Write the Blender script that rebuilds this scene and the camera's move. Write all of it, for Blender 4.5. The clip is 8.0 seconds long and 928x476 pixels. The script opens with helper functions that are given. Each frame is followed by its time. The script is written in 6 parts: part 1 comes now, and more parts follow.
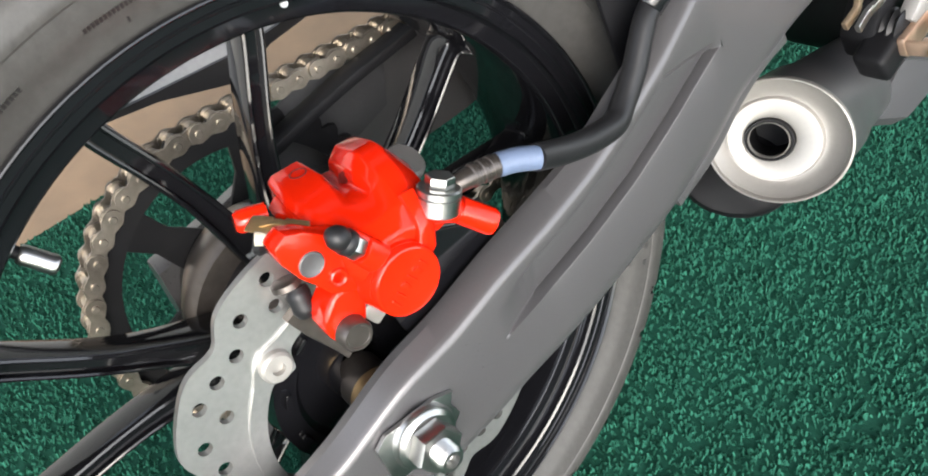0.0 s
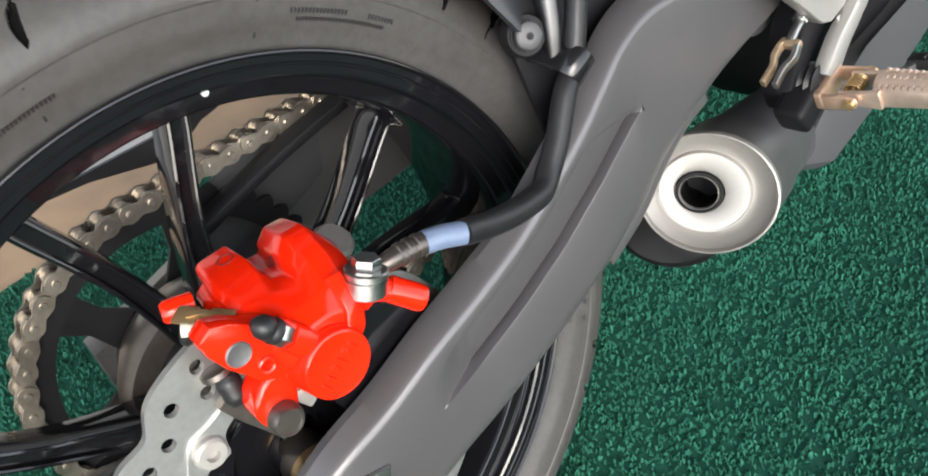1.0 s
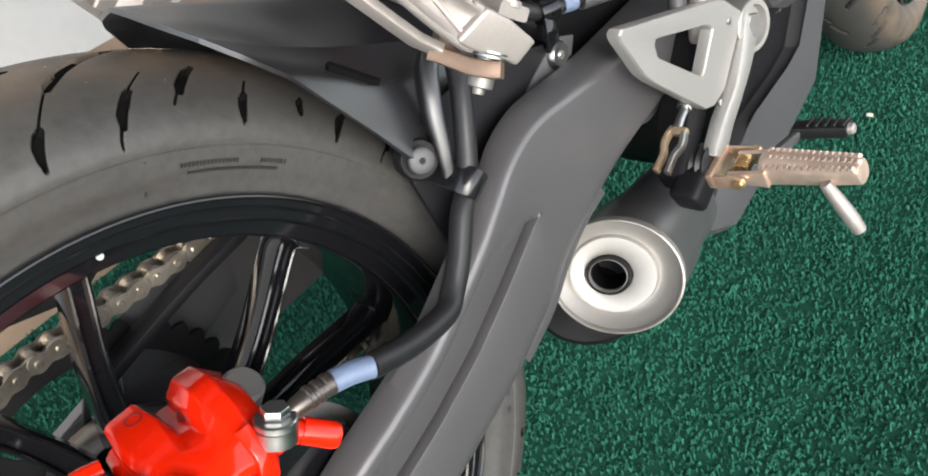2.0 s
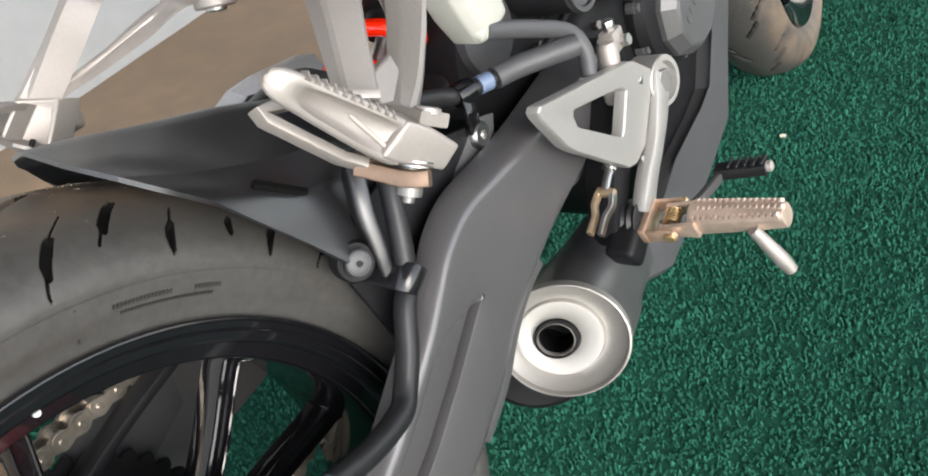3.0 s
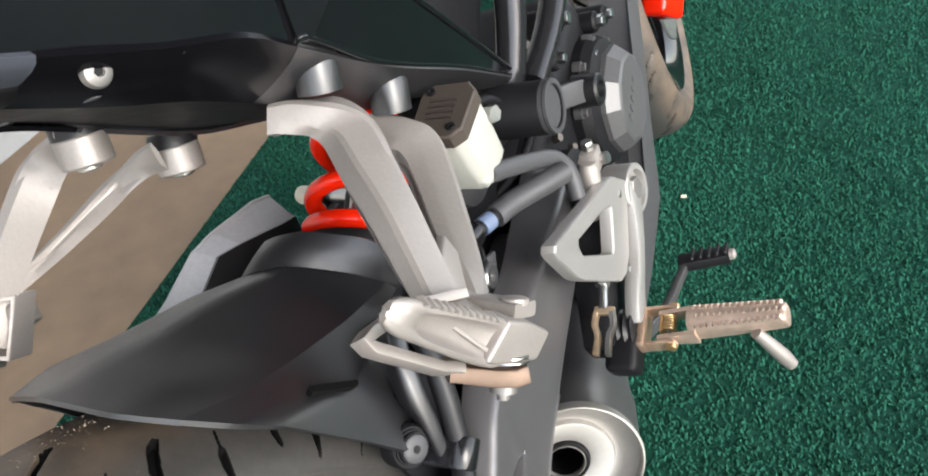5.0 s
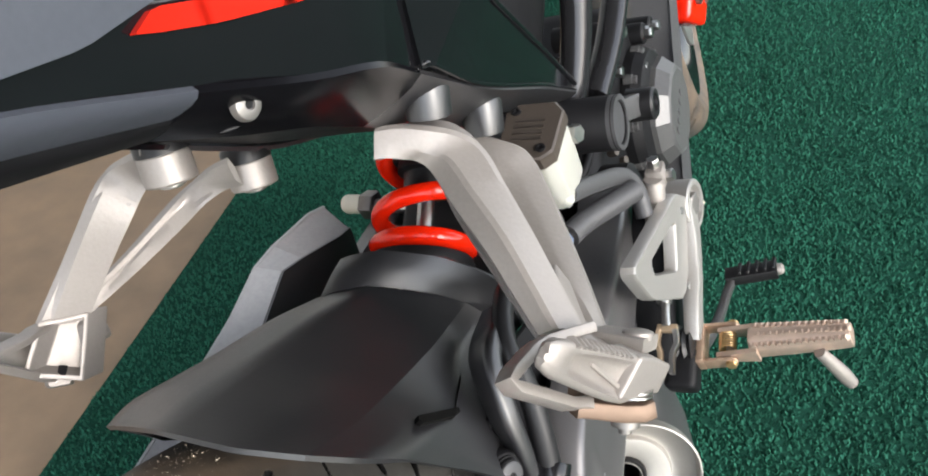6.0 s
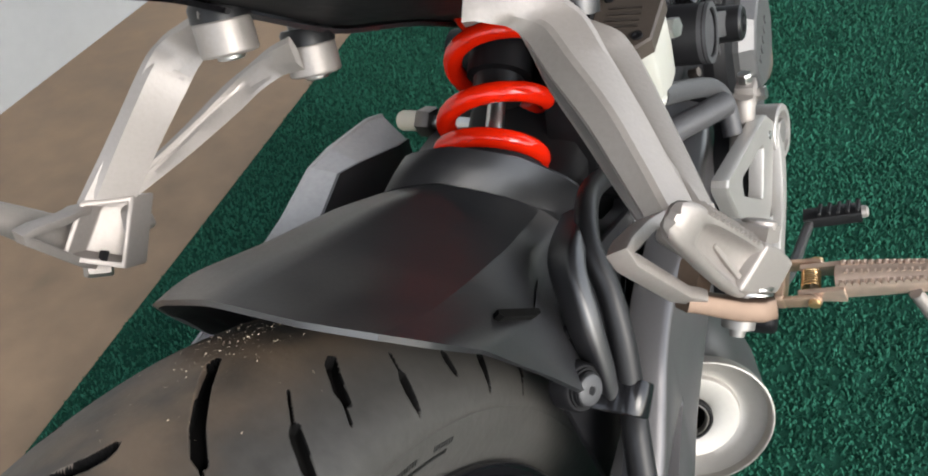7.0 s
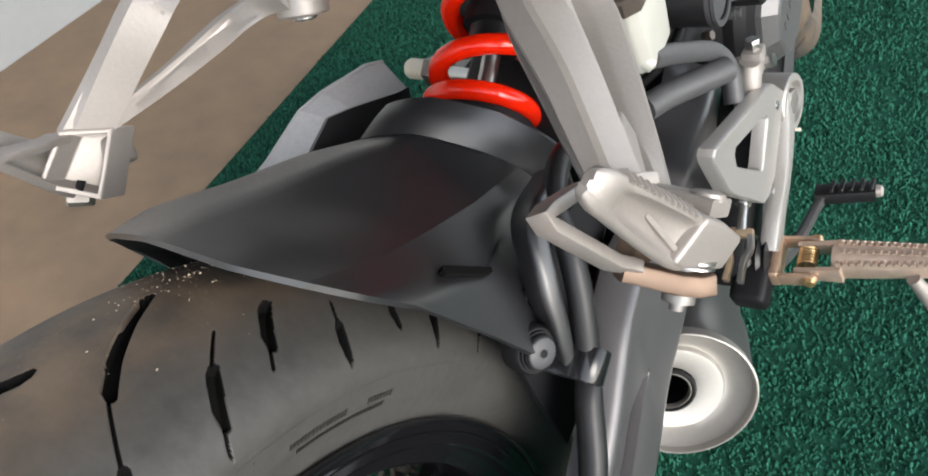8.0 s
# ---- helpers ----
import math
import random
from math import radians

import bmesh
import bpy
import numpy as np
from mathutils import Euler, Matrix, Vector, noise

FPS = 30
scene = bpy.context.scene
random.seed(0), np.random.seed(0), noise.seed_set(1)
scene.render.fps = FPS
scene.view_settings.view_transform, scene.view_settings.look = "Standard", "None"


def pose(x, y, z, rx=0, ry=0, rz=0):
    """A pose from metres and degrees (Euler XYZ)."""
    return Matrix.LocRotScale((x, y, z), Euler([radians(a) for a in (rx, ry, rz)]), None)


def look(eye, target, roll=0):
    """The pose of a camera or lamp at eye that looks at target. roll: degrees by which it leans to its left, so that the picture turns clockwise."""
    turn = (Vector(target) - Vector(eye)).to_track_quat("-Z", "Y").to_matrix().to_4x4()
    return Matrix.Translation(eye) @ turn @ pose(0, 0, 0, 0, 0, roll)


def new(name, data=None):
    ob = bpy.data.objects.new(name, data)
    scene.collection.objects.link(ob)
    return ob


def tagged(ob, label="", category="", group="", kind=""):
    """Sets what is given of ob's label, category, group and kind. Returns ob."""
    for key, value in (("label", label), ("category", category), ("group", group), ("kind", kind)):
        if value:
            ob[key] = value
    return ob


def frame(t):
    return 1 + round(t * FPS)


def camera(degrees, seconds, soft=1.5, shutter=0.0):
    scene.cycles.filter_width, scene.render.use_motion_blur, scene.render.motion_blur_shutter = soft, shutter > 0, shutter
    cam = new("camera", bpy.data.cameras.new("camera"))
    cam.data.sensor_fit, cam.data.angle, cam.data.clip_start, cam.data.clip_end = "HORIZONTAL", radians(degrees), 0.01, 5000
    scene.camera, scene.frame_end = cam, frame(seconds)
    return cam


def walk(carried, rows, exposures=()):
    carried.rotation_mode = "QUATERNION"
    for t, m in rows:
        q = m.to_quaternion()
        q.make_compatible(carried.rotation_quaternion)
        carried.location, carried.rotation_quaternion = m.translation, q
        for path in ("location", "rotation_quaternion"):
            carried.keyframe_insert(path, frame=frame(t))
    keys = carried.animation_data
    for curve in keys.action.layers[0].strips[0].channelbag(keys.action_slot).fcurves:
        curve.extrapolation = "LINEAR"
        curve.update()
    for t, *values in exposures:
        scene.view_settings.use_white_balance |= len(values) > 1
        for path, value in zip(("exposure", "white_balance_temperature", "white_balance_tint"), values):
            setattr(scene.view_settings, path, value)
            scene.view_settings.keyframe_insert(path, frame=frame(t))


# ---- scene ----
cam = camera(56.44, 8.0, 1.9)
ROWS = [
    (0, 0.3813, -0.1146, 0.7405, 43.691, 6.679, 50.099),
    (0.5, 0.3855, -0.1038, 0.7479, 44.577, 6.529, 48.649),
    (1, 0.3851, -0.0923, 0.7573, 45.584, 6.573, 46.524),
    (1.5, 0.3864, -0.0786, 0.7767, 46.539, 6.895, 43.902),
    (2, 0.3874, -0.0562, 0.796, 47.549, 7.699, 40.124),
    (2.2, 0.3864, -0.0485, 0.8017, 47.826, 8.005, 38.917),
    (3.3, 0.3677, -0.0332, 0.8295, 48.950, 10.450, 30.300),
    (3.5, 0.3612, -0.0301, 0.8375, 48.927, 10.25, 29.152),
    (4, 0.3426, -0.0234, 0.8622, 49.615, 10.176, 25.121),
    (4.5, 0.3009, -0.0207, 0.8727, 49.663, 9.7, 21.656),
    (4.7, 0.2814, -0.0261, 0.8696, 50.12, 9.671, 20.397),
    (5.8, 0.1880, -0.0270, 0.9020, 48.980, 7.200, 18.720),
    (6, 0.183, -0.0335, 0.8955, 49.168, 7.35, 18.948),
    (6.5, 0.1676, -0.044, 0.8794, 48.831, 6.728, 20.317),
    (7, 0.1472, -0.0398, 0.8361, 47.731, 6.258, 22.23),
    (7.5, 0.1505, -0.033, 0.8135, 46.092, 5.814, 24.537),
    (8, 0.1849, -0.0164, 0.8277, 45.115, 5.776, 27.288),
]
# the clip's camera closes down a little as it comes over the bright footrest
STOPS = [(0, 0.34), (1.5, 0.18), (3.5, 0.14), (4.0, 0.17), (4.5, 0.24), (6.0, 0.18), (6.5, 0.08), (7.0, -0.04), (7.5, -0.02), (8.0, 0.04)]
walk(cam, [(t, pose(*p)) for t, *p in ROWS], STOPS)

# ---- light ----
world = bpy.data.worlds.new("sky")
scene.world = world
world.use_nodes = True
wn, wl = world.node_tree.nodes, world.node_tree.links
sky = wn.new("ShaderNodeTexSky")
sky.sky_type = "NISHITA"
sky.sun_disc = False
sky.sun_elevation, sky.sun_rotation = radians(30), radians(118)
grey = wn.new("ShaderNodeHueSaturation")
grey.inputs["Saturation"].default_value = 0.35
wl.new(sky.outputs[0], grey.inputs["Color"])
wl.new(grey.outputs[0], wn["Background"].inputs[0])
wn["Background"].inputs[1].default_value = 0.60
sun = new("sun", bpy.data.lights.new("sun", "SUN"))
sun.data.energy, sun.data.angle, sun.data.color = 2.6, radians(30), (1.0, 0.93, 0.84)
sun.matrix_world = look((2.7, -1.25, 1.75), (0, 0.2, 0))

# ---- materials ----


def material(name, color, rough=0.5, metal=0.0, vary=0.15, grain=60.0, bump=0.0, coat=0.0, stain=6.0, spec=0.5, island=0.0, rvary=0.12):
    """A surface with fine grain and broad stains in colour and gloss."""
    m = bpy.data.materials.new(name)
    m.use_nodes = True
    n, l = m.node_tree.nodes, m.node_tree.links
    b = n["Principled BSDF"]
    b.inputs["Metallic"].default_value = metal
    b.inputs["Coat Weight"].default_value = coat
    b.inputs["Coat Roughness"].default_value = 0.05
    b.inputs["Specular IOR Level"].default_value = spec
    co = n.new("ShaderNodeTexCoord")
    fine, broad = n.new("ShaderNodeTexNoise"), n.new("ShaderNodeTexNoise")
    fine.inputs["Scale"].default_value, fine.inputs["Detail"].default_value = grain, 6
    broad.inputs["Scale"].default_value, broad.inputs["Detail"].default_value = stain, 4
    for t in (fine, broad):
        l.new(co.outputs["Object"], t.inputs["Vector"])
    mix = n.new("ShaderNodeMath")
    mix.operation = "ADD"
    l.new(fine.outputs[0], mix.inputs[0])
    l.new(broad.outputs[0], mix.inputs[1])
    value = n.new("ShaderNodeMapRange")
    value.inputs["From Min"].default_value, value.inputs["From Max"].default_value = 0.6, 1.4
    value.inputs["To Min"].default_value, value.inputs["To Max"].default_value = 1 - vary, 1 + vary
    l.new(mix.outputs[0], value.inputs["Value"])
    hsv = n.new("ShaderNodeHueSaturation")
    hsv.inputs["Color"].default_value = (*color, 1)
    last = value.outputs[0]
    if island:
        geo, times = n.new("ShaderNodeNewGeometry"), n.new("ShaderNodeMath")
        spread = n.new("ShaderNodeMapRange")
        spread.inputs["To Min"].default_value, spread.inputs["To Max"].default_value = 1 - island, 1 + island
        l.new(geo.outputs["Random Per Island"], spread.inputs["Value"])
        times.operation = "MULTIPLY"
        l.new(last, times.inputs[0])
        l.new(spread.outputs[0], times.inputs[1])
        last = times.outputs[0]
    l.new(last, hsv.inputs["Value"])
    l.new(hsv.outputs[0], b.inputs["Base Color"])
    gloss = n.new("ShaderNodeMapRange")
    gloss.inputs["From Min"].default_value, gloss.inputs["From Max"].default_value = 0.6, 1.4
    gloss.inputs["To Min"].default_value, gloss.inputs["To Max"].default_value = max(rough * (1 - rvary), 0.02), min(rough * (1 + rvary), 1)
    l.new(mix.outputs[0], gloss.inputs["Value"])
    l.new(gloss.outputs[0], b.inputs["Roughness"])
    if bump:
        bp = n.new("ShaderNodeBump")
        bp.inputs["Strength"].default_value, bp.inputs["Distance"].default_value = bump, 0.001
        l.new(fine.outputs[0], bp.inputs["Height"])
        l.new(bp.outputs[0], b.inputs["Normal"])
    return m


# backing darker than the strands: shade between the curls put into its colour
TURF = material("turf", (0.010, 0.056, 0.037), 0.85, vary=0.3, grain=220, bump=0.6, stain=3, spec=0.1)
BLADE = material("turf_curl", (0.020, 0.104, 0.068), 0.85, spec=0.1, vary=0.25, grain=30, stain=2.5, island=0.24)
SKY_BLOCK = material("sky_block_brown", (0.052, 0.047, 0.042), 0.7, vary=0.1)
FLOOR = material("tan_floor", (0.245, 0.166, 0.105), 0.5, vary=0.30, grain=18, bump=0.15, stain=4, rvary=0.3)
WALL = material("white_paint", (0.36, 0.37, 0.37), 0.6, vary=0.05, grain=40, bump=0.1)
# near-black for recess floors: the shade down in them is put into the colour
GROOVE = material("recess_shade_black", (0.006, 0.006, 0.006), 0.8, vary=0.2, grain=160, spec=0.05)
RUBBER = material("tyre_rubber", (0.042, 0.0405, 0.038), 0.52, vary=0.3, grain=160, bump=0.25, stain=9, spec=0.4)
HOSE = material("hose_rubber", (0.011, 0.011, 0.012), 0.40, vary=0.2, grain=120, bump=0.1, spec=0.32)
PLASTIC = material("black_plastic", (0.0150, 0.0150, 0.0168), 0.37, vary=0.2, grain=500, bump=0.05, stain=10, spec=0.9)
SATIN = material("dark_satin_paint", (0.100, 0.097, 0.100), 0.30, metal=0.45, vary=0.06, grain=700, stain=7)
GREYPL = material("grey_plastic", (0.048, 0.048, 0.051), 0.5, vary=0.15, grain=400, bump=0.2)
GLOSS = material("gloss_black", (0.005, 0.005, 0.006), 0.09, vary=0.2, grain=80, coat=0.12, stain=8, spec=0.4)
BLACK = material("dull_black", (0.006, 0.006, 0.007), 0.55, vary=0.3, grain=90, spec=0.2)
RED = material("red_paint", (0.66, 0.014, 0.002), 0.12, vary=0.07, grain=60, coat=0.15, stain=12, spec=0.35)
ALU = material("cast_aluminium", (0.295, 0.270, 0.252), 0.47, metal=0.5, vary=0.08, grain=420, bump=0.18, stain=12)
PALE = material("bright_cast_aluminium", (0.355, 0.342, 0.325), 0.45, metal=0.6, vary=0.06, grain=420, bump=0.15, stain=12)
CAPST = material("satin_steel", (0.35, 0.335, 0.312), 0.48, metal=0.60, vary=0.06, grain=300, stain=10)
STEEL = material("zinc_steel", (0.42, 0.42, 0.41), 0.30, metal=1.0, vary=0.12, grain=150, stain=20)
DISC = material("brushed_disc", (0.43, 0.43, 0.42), 0.34, metal=0.85, vary=0.12, grain=240, bump=0.12, stain=18)
BRASS = material("gold_zinc", (0.62, 0.43, 0.22), 0.34, metal=0.9, vary=0.2, grain=120, stain=25)
COPPER = material("worn_copper_zinc", (0.62, 0.48, 0.39), 0.44, metal=0.75, vary=0.2, grain=120, stain=25)
WORN = material("worn_bronzed_casting", (0.145, 0.098, 0.070), 0.50, metal=0.5, vary=0.2, grain=160, stain=40)
CHAIN = material("chain_steel", (0.33, 0.295, 0.25), 0.32, metal=0.9, vary=0.25, grain=180, stain=30)
DARKSTEEL = material("dark_steel", (0.12, 0.105, 0.095), 0.35, metal=0.8, vary=0.25, grain=120, stain=15)
MILK = material("milky_plastic", (0.36, 0.36, 0.325), 0.35, vary=0.05, grain=60)
MILK.node_tree.nodes["Principled BSDF"].inputs["Subsurface Weight"].default_value = 0.3
MILK.node_tree.nodes["Principled BSDF"].inputs["Subsurface Radius"].default_value = (0.01, 0.01, 0.008)
BLUE = material("pale_blue_sleeve", (0.105, 0.140, 0.217), 0.45, vary=0.1, grain=300, bump=0.3)
GREYENG = material("engine_grey", (0.095, 0.095, 0.097), 0.42, metal=0.4, vary=0.12, grain=260, bump=0.2)
CREAM = material("cream_plastic", (0.55, 0.50, 0.40), 0.5, vary=0.08)
GRIT = material("pale_grit", (0.55, 0.47, 0.36), 0.9, vary=0.2, island=0.4)
BRONZE = material("bronze_plastic", (0.050, 0.040, 0.033), 0.45, vary=0.15, grain=200, bump=0.2)
MARK = material("moulded_rubber", (0.009, 0.009, 0.009), 0.45, vary=0.2, grain=150)


def dusty(mat):
    """Brown dust that settles on the middle of the tread."""
    n, l = mat.node_tree.nodes, mat.node_tree.links
    b = n["Principled BSDF"]
    src = b.inputs["Base Color"].links[0].from_socket
    co, sep = n.new("ShaderNodeTexCoord"), n.new("ShaderNodeSeparateXYZ")
    l.new(co.outputs["Object"], sep.inputs[0])
    ab = n.new("ShaderNodeMath")
    ab.operation = "ABSOLUTE"
    l.new(sep.outputs[0], ab.inputs[0])
    band = n.new("ShaderNodeMapRange")
    band.interpolation_type = "SMOOTHSTEP"
    band.inputs["From Min"].default_value, band.inputs["From Max"].default_value = 0.058, 0.008
    l.new(ab.outputs[0], band.inputs["Value"])
    noise = n.new("ShaderNodeTexNoise")
    noise.inputs["Scale"].default_value, noise.inputs["Detail"].default_value = 28, 8
    l.new(co.outputs["Object"], noise.inputs["Vector"])
    spots = n.new("ShaderNodeMapRange")
    spots.inputs["From Min"].default_value, spots.inputs["From Max"].default_value = 0.30, 0.60
    l.new(noise.outputs[0], spots.inputs["Value"])
    mul = n.new("ShaderNodeMath")
    mul.operation = "MULTIPLY"
    l.new(band.outputs[0], mul.inputs[0])
    l.new(spots.outputs[0], mul.inputs[1])
    mix = n.new("ShaderNodeMix")
    mix.data_type = "RGBA"
    l.new(mul.outputs[0], mix.inputs["Factor"])
    l.new(src, mix.inputs["A"])
    mix.inputs["B"].default_value = (0.150, 0.110, 0.078, 1)
    l.new(mix.outputs["Result"], b.inputs["Base Color"])


dusty(RUBBER)

# ---- mesh tools ----


def finish(name, bm, mat, smooth=38):
    me = bpy.data.meshes.new(name)
    bmesh.ops.recalc_face_normals(bm, faces=bm.faces)
    bm.to_mesh(me)
    bm.free()
    for p in me.polygons:
        p.use_smooth = True
    me.set_sharp_from_angle(angle=radians(smooth))
    me.materials.append(mat)
    return me


def part(name, bm, mat, parent=None, label="", smooth=38):
    ob = new(name, finish(name, bm, mat, smooth))
    ob.parent = parent
    return tagged(ob, label)


def spline(points, n=6):
    """A smooth line through the points."""
    p = [Vector(q) for q in points]
    p = [p[0] * 2 - p[1]] + p + [p[-1] * 2 - p[-2]]
    out = []
    for a, b, c, d in zip(p, p[1:], p[2:], p[3:]):
        for k in range(n):
            t = k / n
            out.append(0.5 * (2 * b + (c - a) * t + (2 * a - 5 * b + 4 * c - d) * t * t + (3 * b - a - 3 * c + d) * t ** 3))
    return out + [p[-2]]


def loft(sections, bm=None, closed=True, caps=True, loop=False):
    bm = bm or bmesh.new()
    rows = [[bm.verts.new(p) for p in s] for s in sections]
    pairs = list(zip(rows, rows[1:])) + ([(rows[-1], rows[0])] if loop else [])
    for a, b in pairs:
        k = len(a)
        for i in range(k if closed else k - 1):
            j = (i + 1) % k
            bm.faces.new((a[i], a[j], b[j], b[i]))
    if caps and closed and not loop:
        bm.faces.new(rows[0][::-1])
        bm.faces.new(rows[-1])
    return bm


def tube(points, r, seg=12, n=6, bm=None, straight=False):
    """A round tube along the points; r is one radius or one for each point."""
    path = [Vector(q) for q in points] if straight else spline(points, n)
    rs = [r] * len(path) if not isinstance(r, (list, tuple)) else list(np.interp(np.linspace(0, 1, len(path)), np.linspace(0, 1, len(r)), r))
    up, rows = None, []
    for i, c in enumerate(path):
        d = (path[min(i + 1, len(path) - 1)] - path[max(i - 1, 0)]).normalized()
        if up is None:
            up = d.orthogonal().normalized()
        up = (up - d * up.dot(d)).normalized()
        side = d.cross(up)
        rows.append([c + (up * math.cos(a) + side * math.sin(a)) * rs[i] for a in (2 * math.pi * k / seg for k in range(seg))])
    return loft(rows, bm)


def axes_of(axis):
    d = Vector(axis).normalized()
    u = d.orthogonal().normalized() if abs(d.x) < 0.999 else Vector((0, 1, 0))
    return d, u, d.cross(u)


def lathe(profile, origin, axis, seg=32, bm=None, ring=False, turn=0.0, caps=True):
    """Turns (along the axis, radius) pairs round the axis. ring: the profile closes on itself."""
    d, u, w = axes_of(axis)
    o = Vector(origin)
    sections = []
    for h, r in profile:
        sections.append([o + d * h + (u * math.cos(a) + w * math.sin(a)) * max(r, 1e-5) for a in (2 * math.pi * k / seg + turn for k in range(seg))])
    return loft(sections, bm, caps=caps and not ring, loop=ring)


def edge_bevel(bm, width, seg=2, angle=30):
    sharp = [e for e in bm.edges if len(e.link_faces) == 2 and e.calc_face_angle(0) > radians(angle)]
    if sharp:
        bmesh.ops.bevel(bm, geom=sharp, offset=width, segments=seg, affect="EDGES", clamp_overlap=True, profile=0.6)
    return bm


def slab(outline, a, b, place, bevel=0.0, bm=None, seg=2):
    """An outline (u, v) thickened from w = a to w = b; place turns (u, v, w) into a point."""
    bm2 = bmesh.new()
    loft([[place(u, v, a) for u, v in outline], [place(u, v, b) for u, v in outline]], bm2)
    bmesh.ops.recalc_face_normals(bm2, faces=bm2.faces)
    if bevel:
        edge_bevel(bm2, bevel, seg)
    return joined(bm, bm2)


def joined(bm, other):
    if bm is None:
        return other
    me = bpy.data.meshes.new("tmp")
    other.to_mesh(me)
    other.free()
    bm.from_mesh(me)
    bpy.data.meshes.remove(me)
    return bm


def block(center, size, bevel=0.002, turn=(0, 0, 0), bm=None, seg=2):
    bm2 = bmesh.new()
    bmesh.ops.create_cube(bm2, size=1)
    bmesh.ops.scale(bm2, vec=size, verts=bm2.verts)
    if bevel:
        edge_bevel(bm2, bevel, seg)
    bmesh.ops.transform(bm2, matrix=pose(*center, *turn), verts=bm2.verts)
    return joined(bm, bm2)


def bar(points, sizes, up, bm=None, n=5, corner=0.3, seg=3, straight=False):
    """A bar of rounded rectangular section along the points. sizes: (half across, half along up) at each point."""
    path = [Vector(q) for q in points] if straight else spline(points, n)
    t = np.linspace(0, 1, len(path))
    k = np.linspace(0, 1, len(sizes))
    wa = np.interp(t, k, [s[0] for s in sizes])
    wb = np.interp(t, k, [s[1] for s in sizes])
    rows = []
    for i, c in enumerate(path):
        d = (path[min(i + 1, len(path) - 1)] - path[max(i - 1, 0)]).normalized()
        u = Vector(up)
        u = (u - d * u.dot(d)).normalized()
        s = d.cross(u)
        ring = []
        rad = corner * min(wa[i], wb[i])
        for q, (sx, sy) in enumerate(((1, 1), (-1, 1), (-1, -1), (1, -1))):
            for j in range(seg):
                ang = math.pi / 2 * (q + j / max(seg - 1, 1))
                ring.append(c + s * (sx * (wa[i] - rad) + rad * math.cos(ang)) + u * (sy * (wb[i] - rad) + rad * math.sin(ang)))
        rows.append(ring)
    return loft(rows, bm)


def hexnut(origin, axis, r, h, bm=None, turn=0.0):
    return lathe([(0, r * 0.94), (h * 0.12, r), (h * 0.88, r), (h, r * 0.92)], origin, axis, 6, bm, turn=turn)


def yz(u, v, w):
    return Vector((w, u, v))


def hull_outline(points, n=3):
    """A closed smooth outline through 2D points."""
    p = [Vector((*q, 0)) for q in points]
    k = len(p)
    out = []
    for i in range(k):
        a, b, c, d = p[i - 1], p[i], p[(i + 1) % k], p[(i + 2) % k]
        for j in range(n):
            t = j / n
            q = 0.5 * (2 * b + (c - a) * t + (2 * a - 5 * b + 4 * c - d) * t * t + (3 * b - a - 3 * c + d) * t ** 3)
            out.append((q.x, q.y))
    return out


# ---- ground, mat and wall ----
floor = part("floor", block((0, 0, -0.057), (400, 400, 0.1), 0), FLOOR)
tagged(floor, "tan bare floor beside the green mat", "floor", kind="structure")
# the mat's long edge runs slightly askew
EDGE = lambda y: -0.640 - 0.080 * y
mat_bm = slab([(EDGE(-4), -4), (6, -4), (6, 14), (EDGE(14), 14)], -0.007, -0.001, lambda u, v, w: Vector((u, v, w)), 0)
turf = part("turf_mat", mat_bm, TURF)
tagged(turf, "green looped artificial turf mat lying on the floor", "mat", kind="structure")
wall = part("wall_west", slab([(-1.30, -6), (-1.30, 14), (-1.5, 14), (-1.5, -6)], -0.05, 1.6, lambda u, v, w: Vector((u, v, w)), 0), WALL)
tagged(wall, "plain white painted wall at the floor's edge", "wall", kind="structure")


# added slab, never in view: keeps overhead sky light off the bike
ceiling = part("ceiling", slab([(-1.15, -1.5), (1.9, -1.5), (1.9, 9), (-1.15, 9)], 2.75, 2.85, lambda u, v, w: Vector((u, v, w)), 0), SKY_BLOCK)
tagged(ceiling, "unseen dark slab added overhead to block sky light", "ceiling", kind="structure")


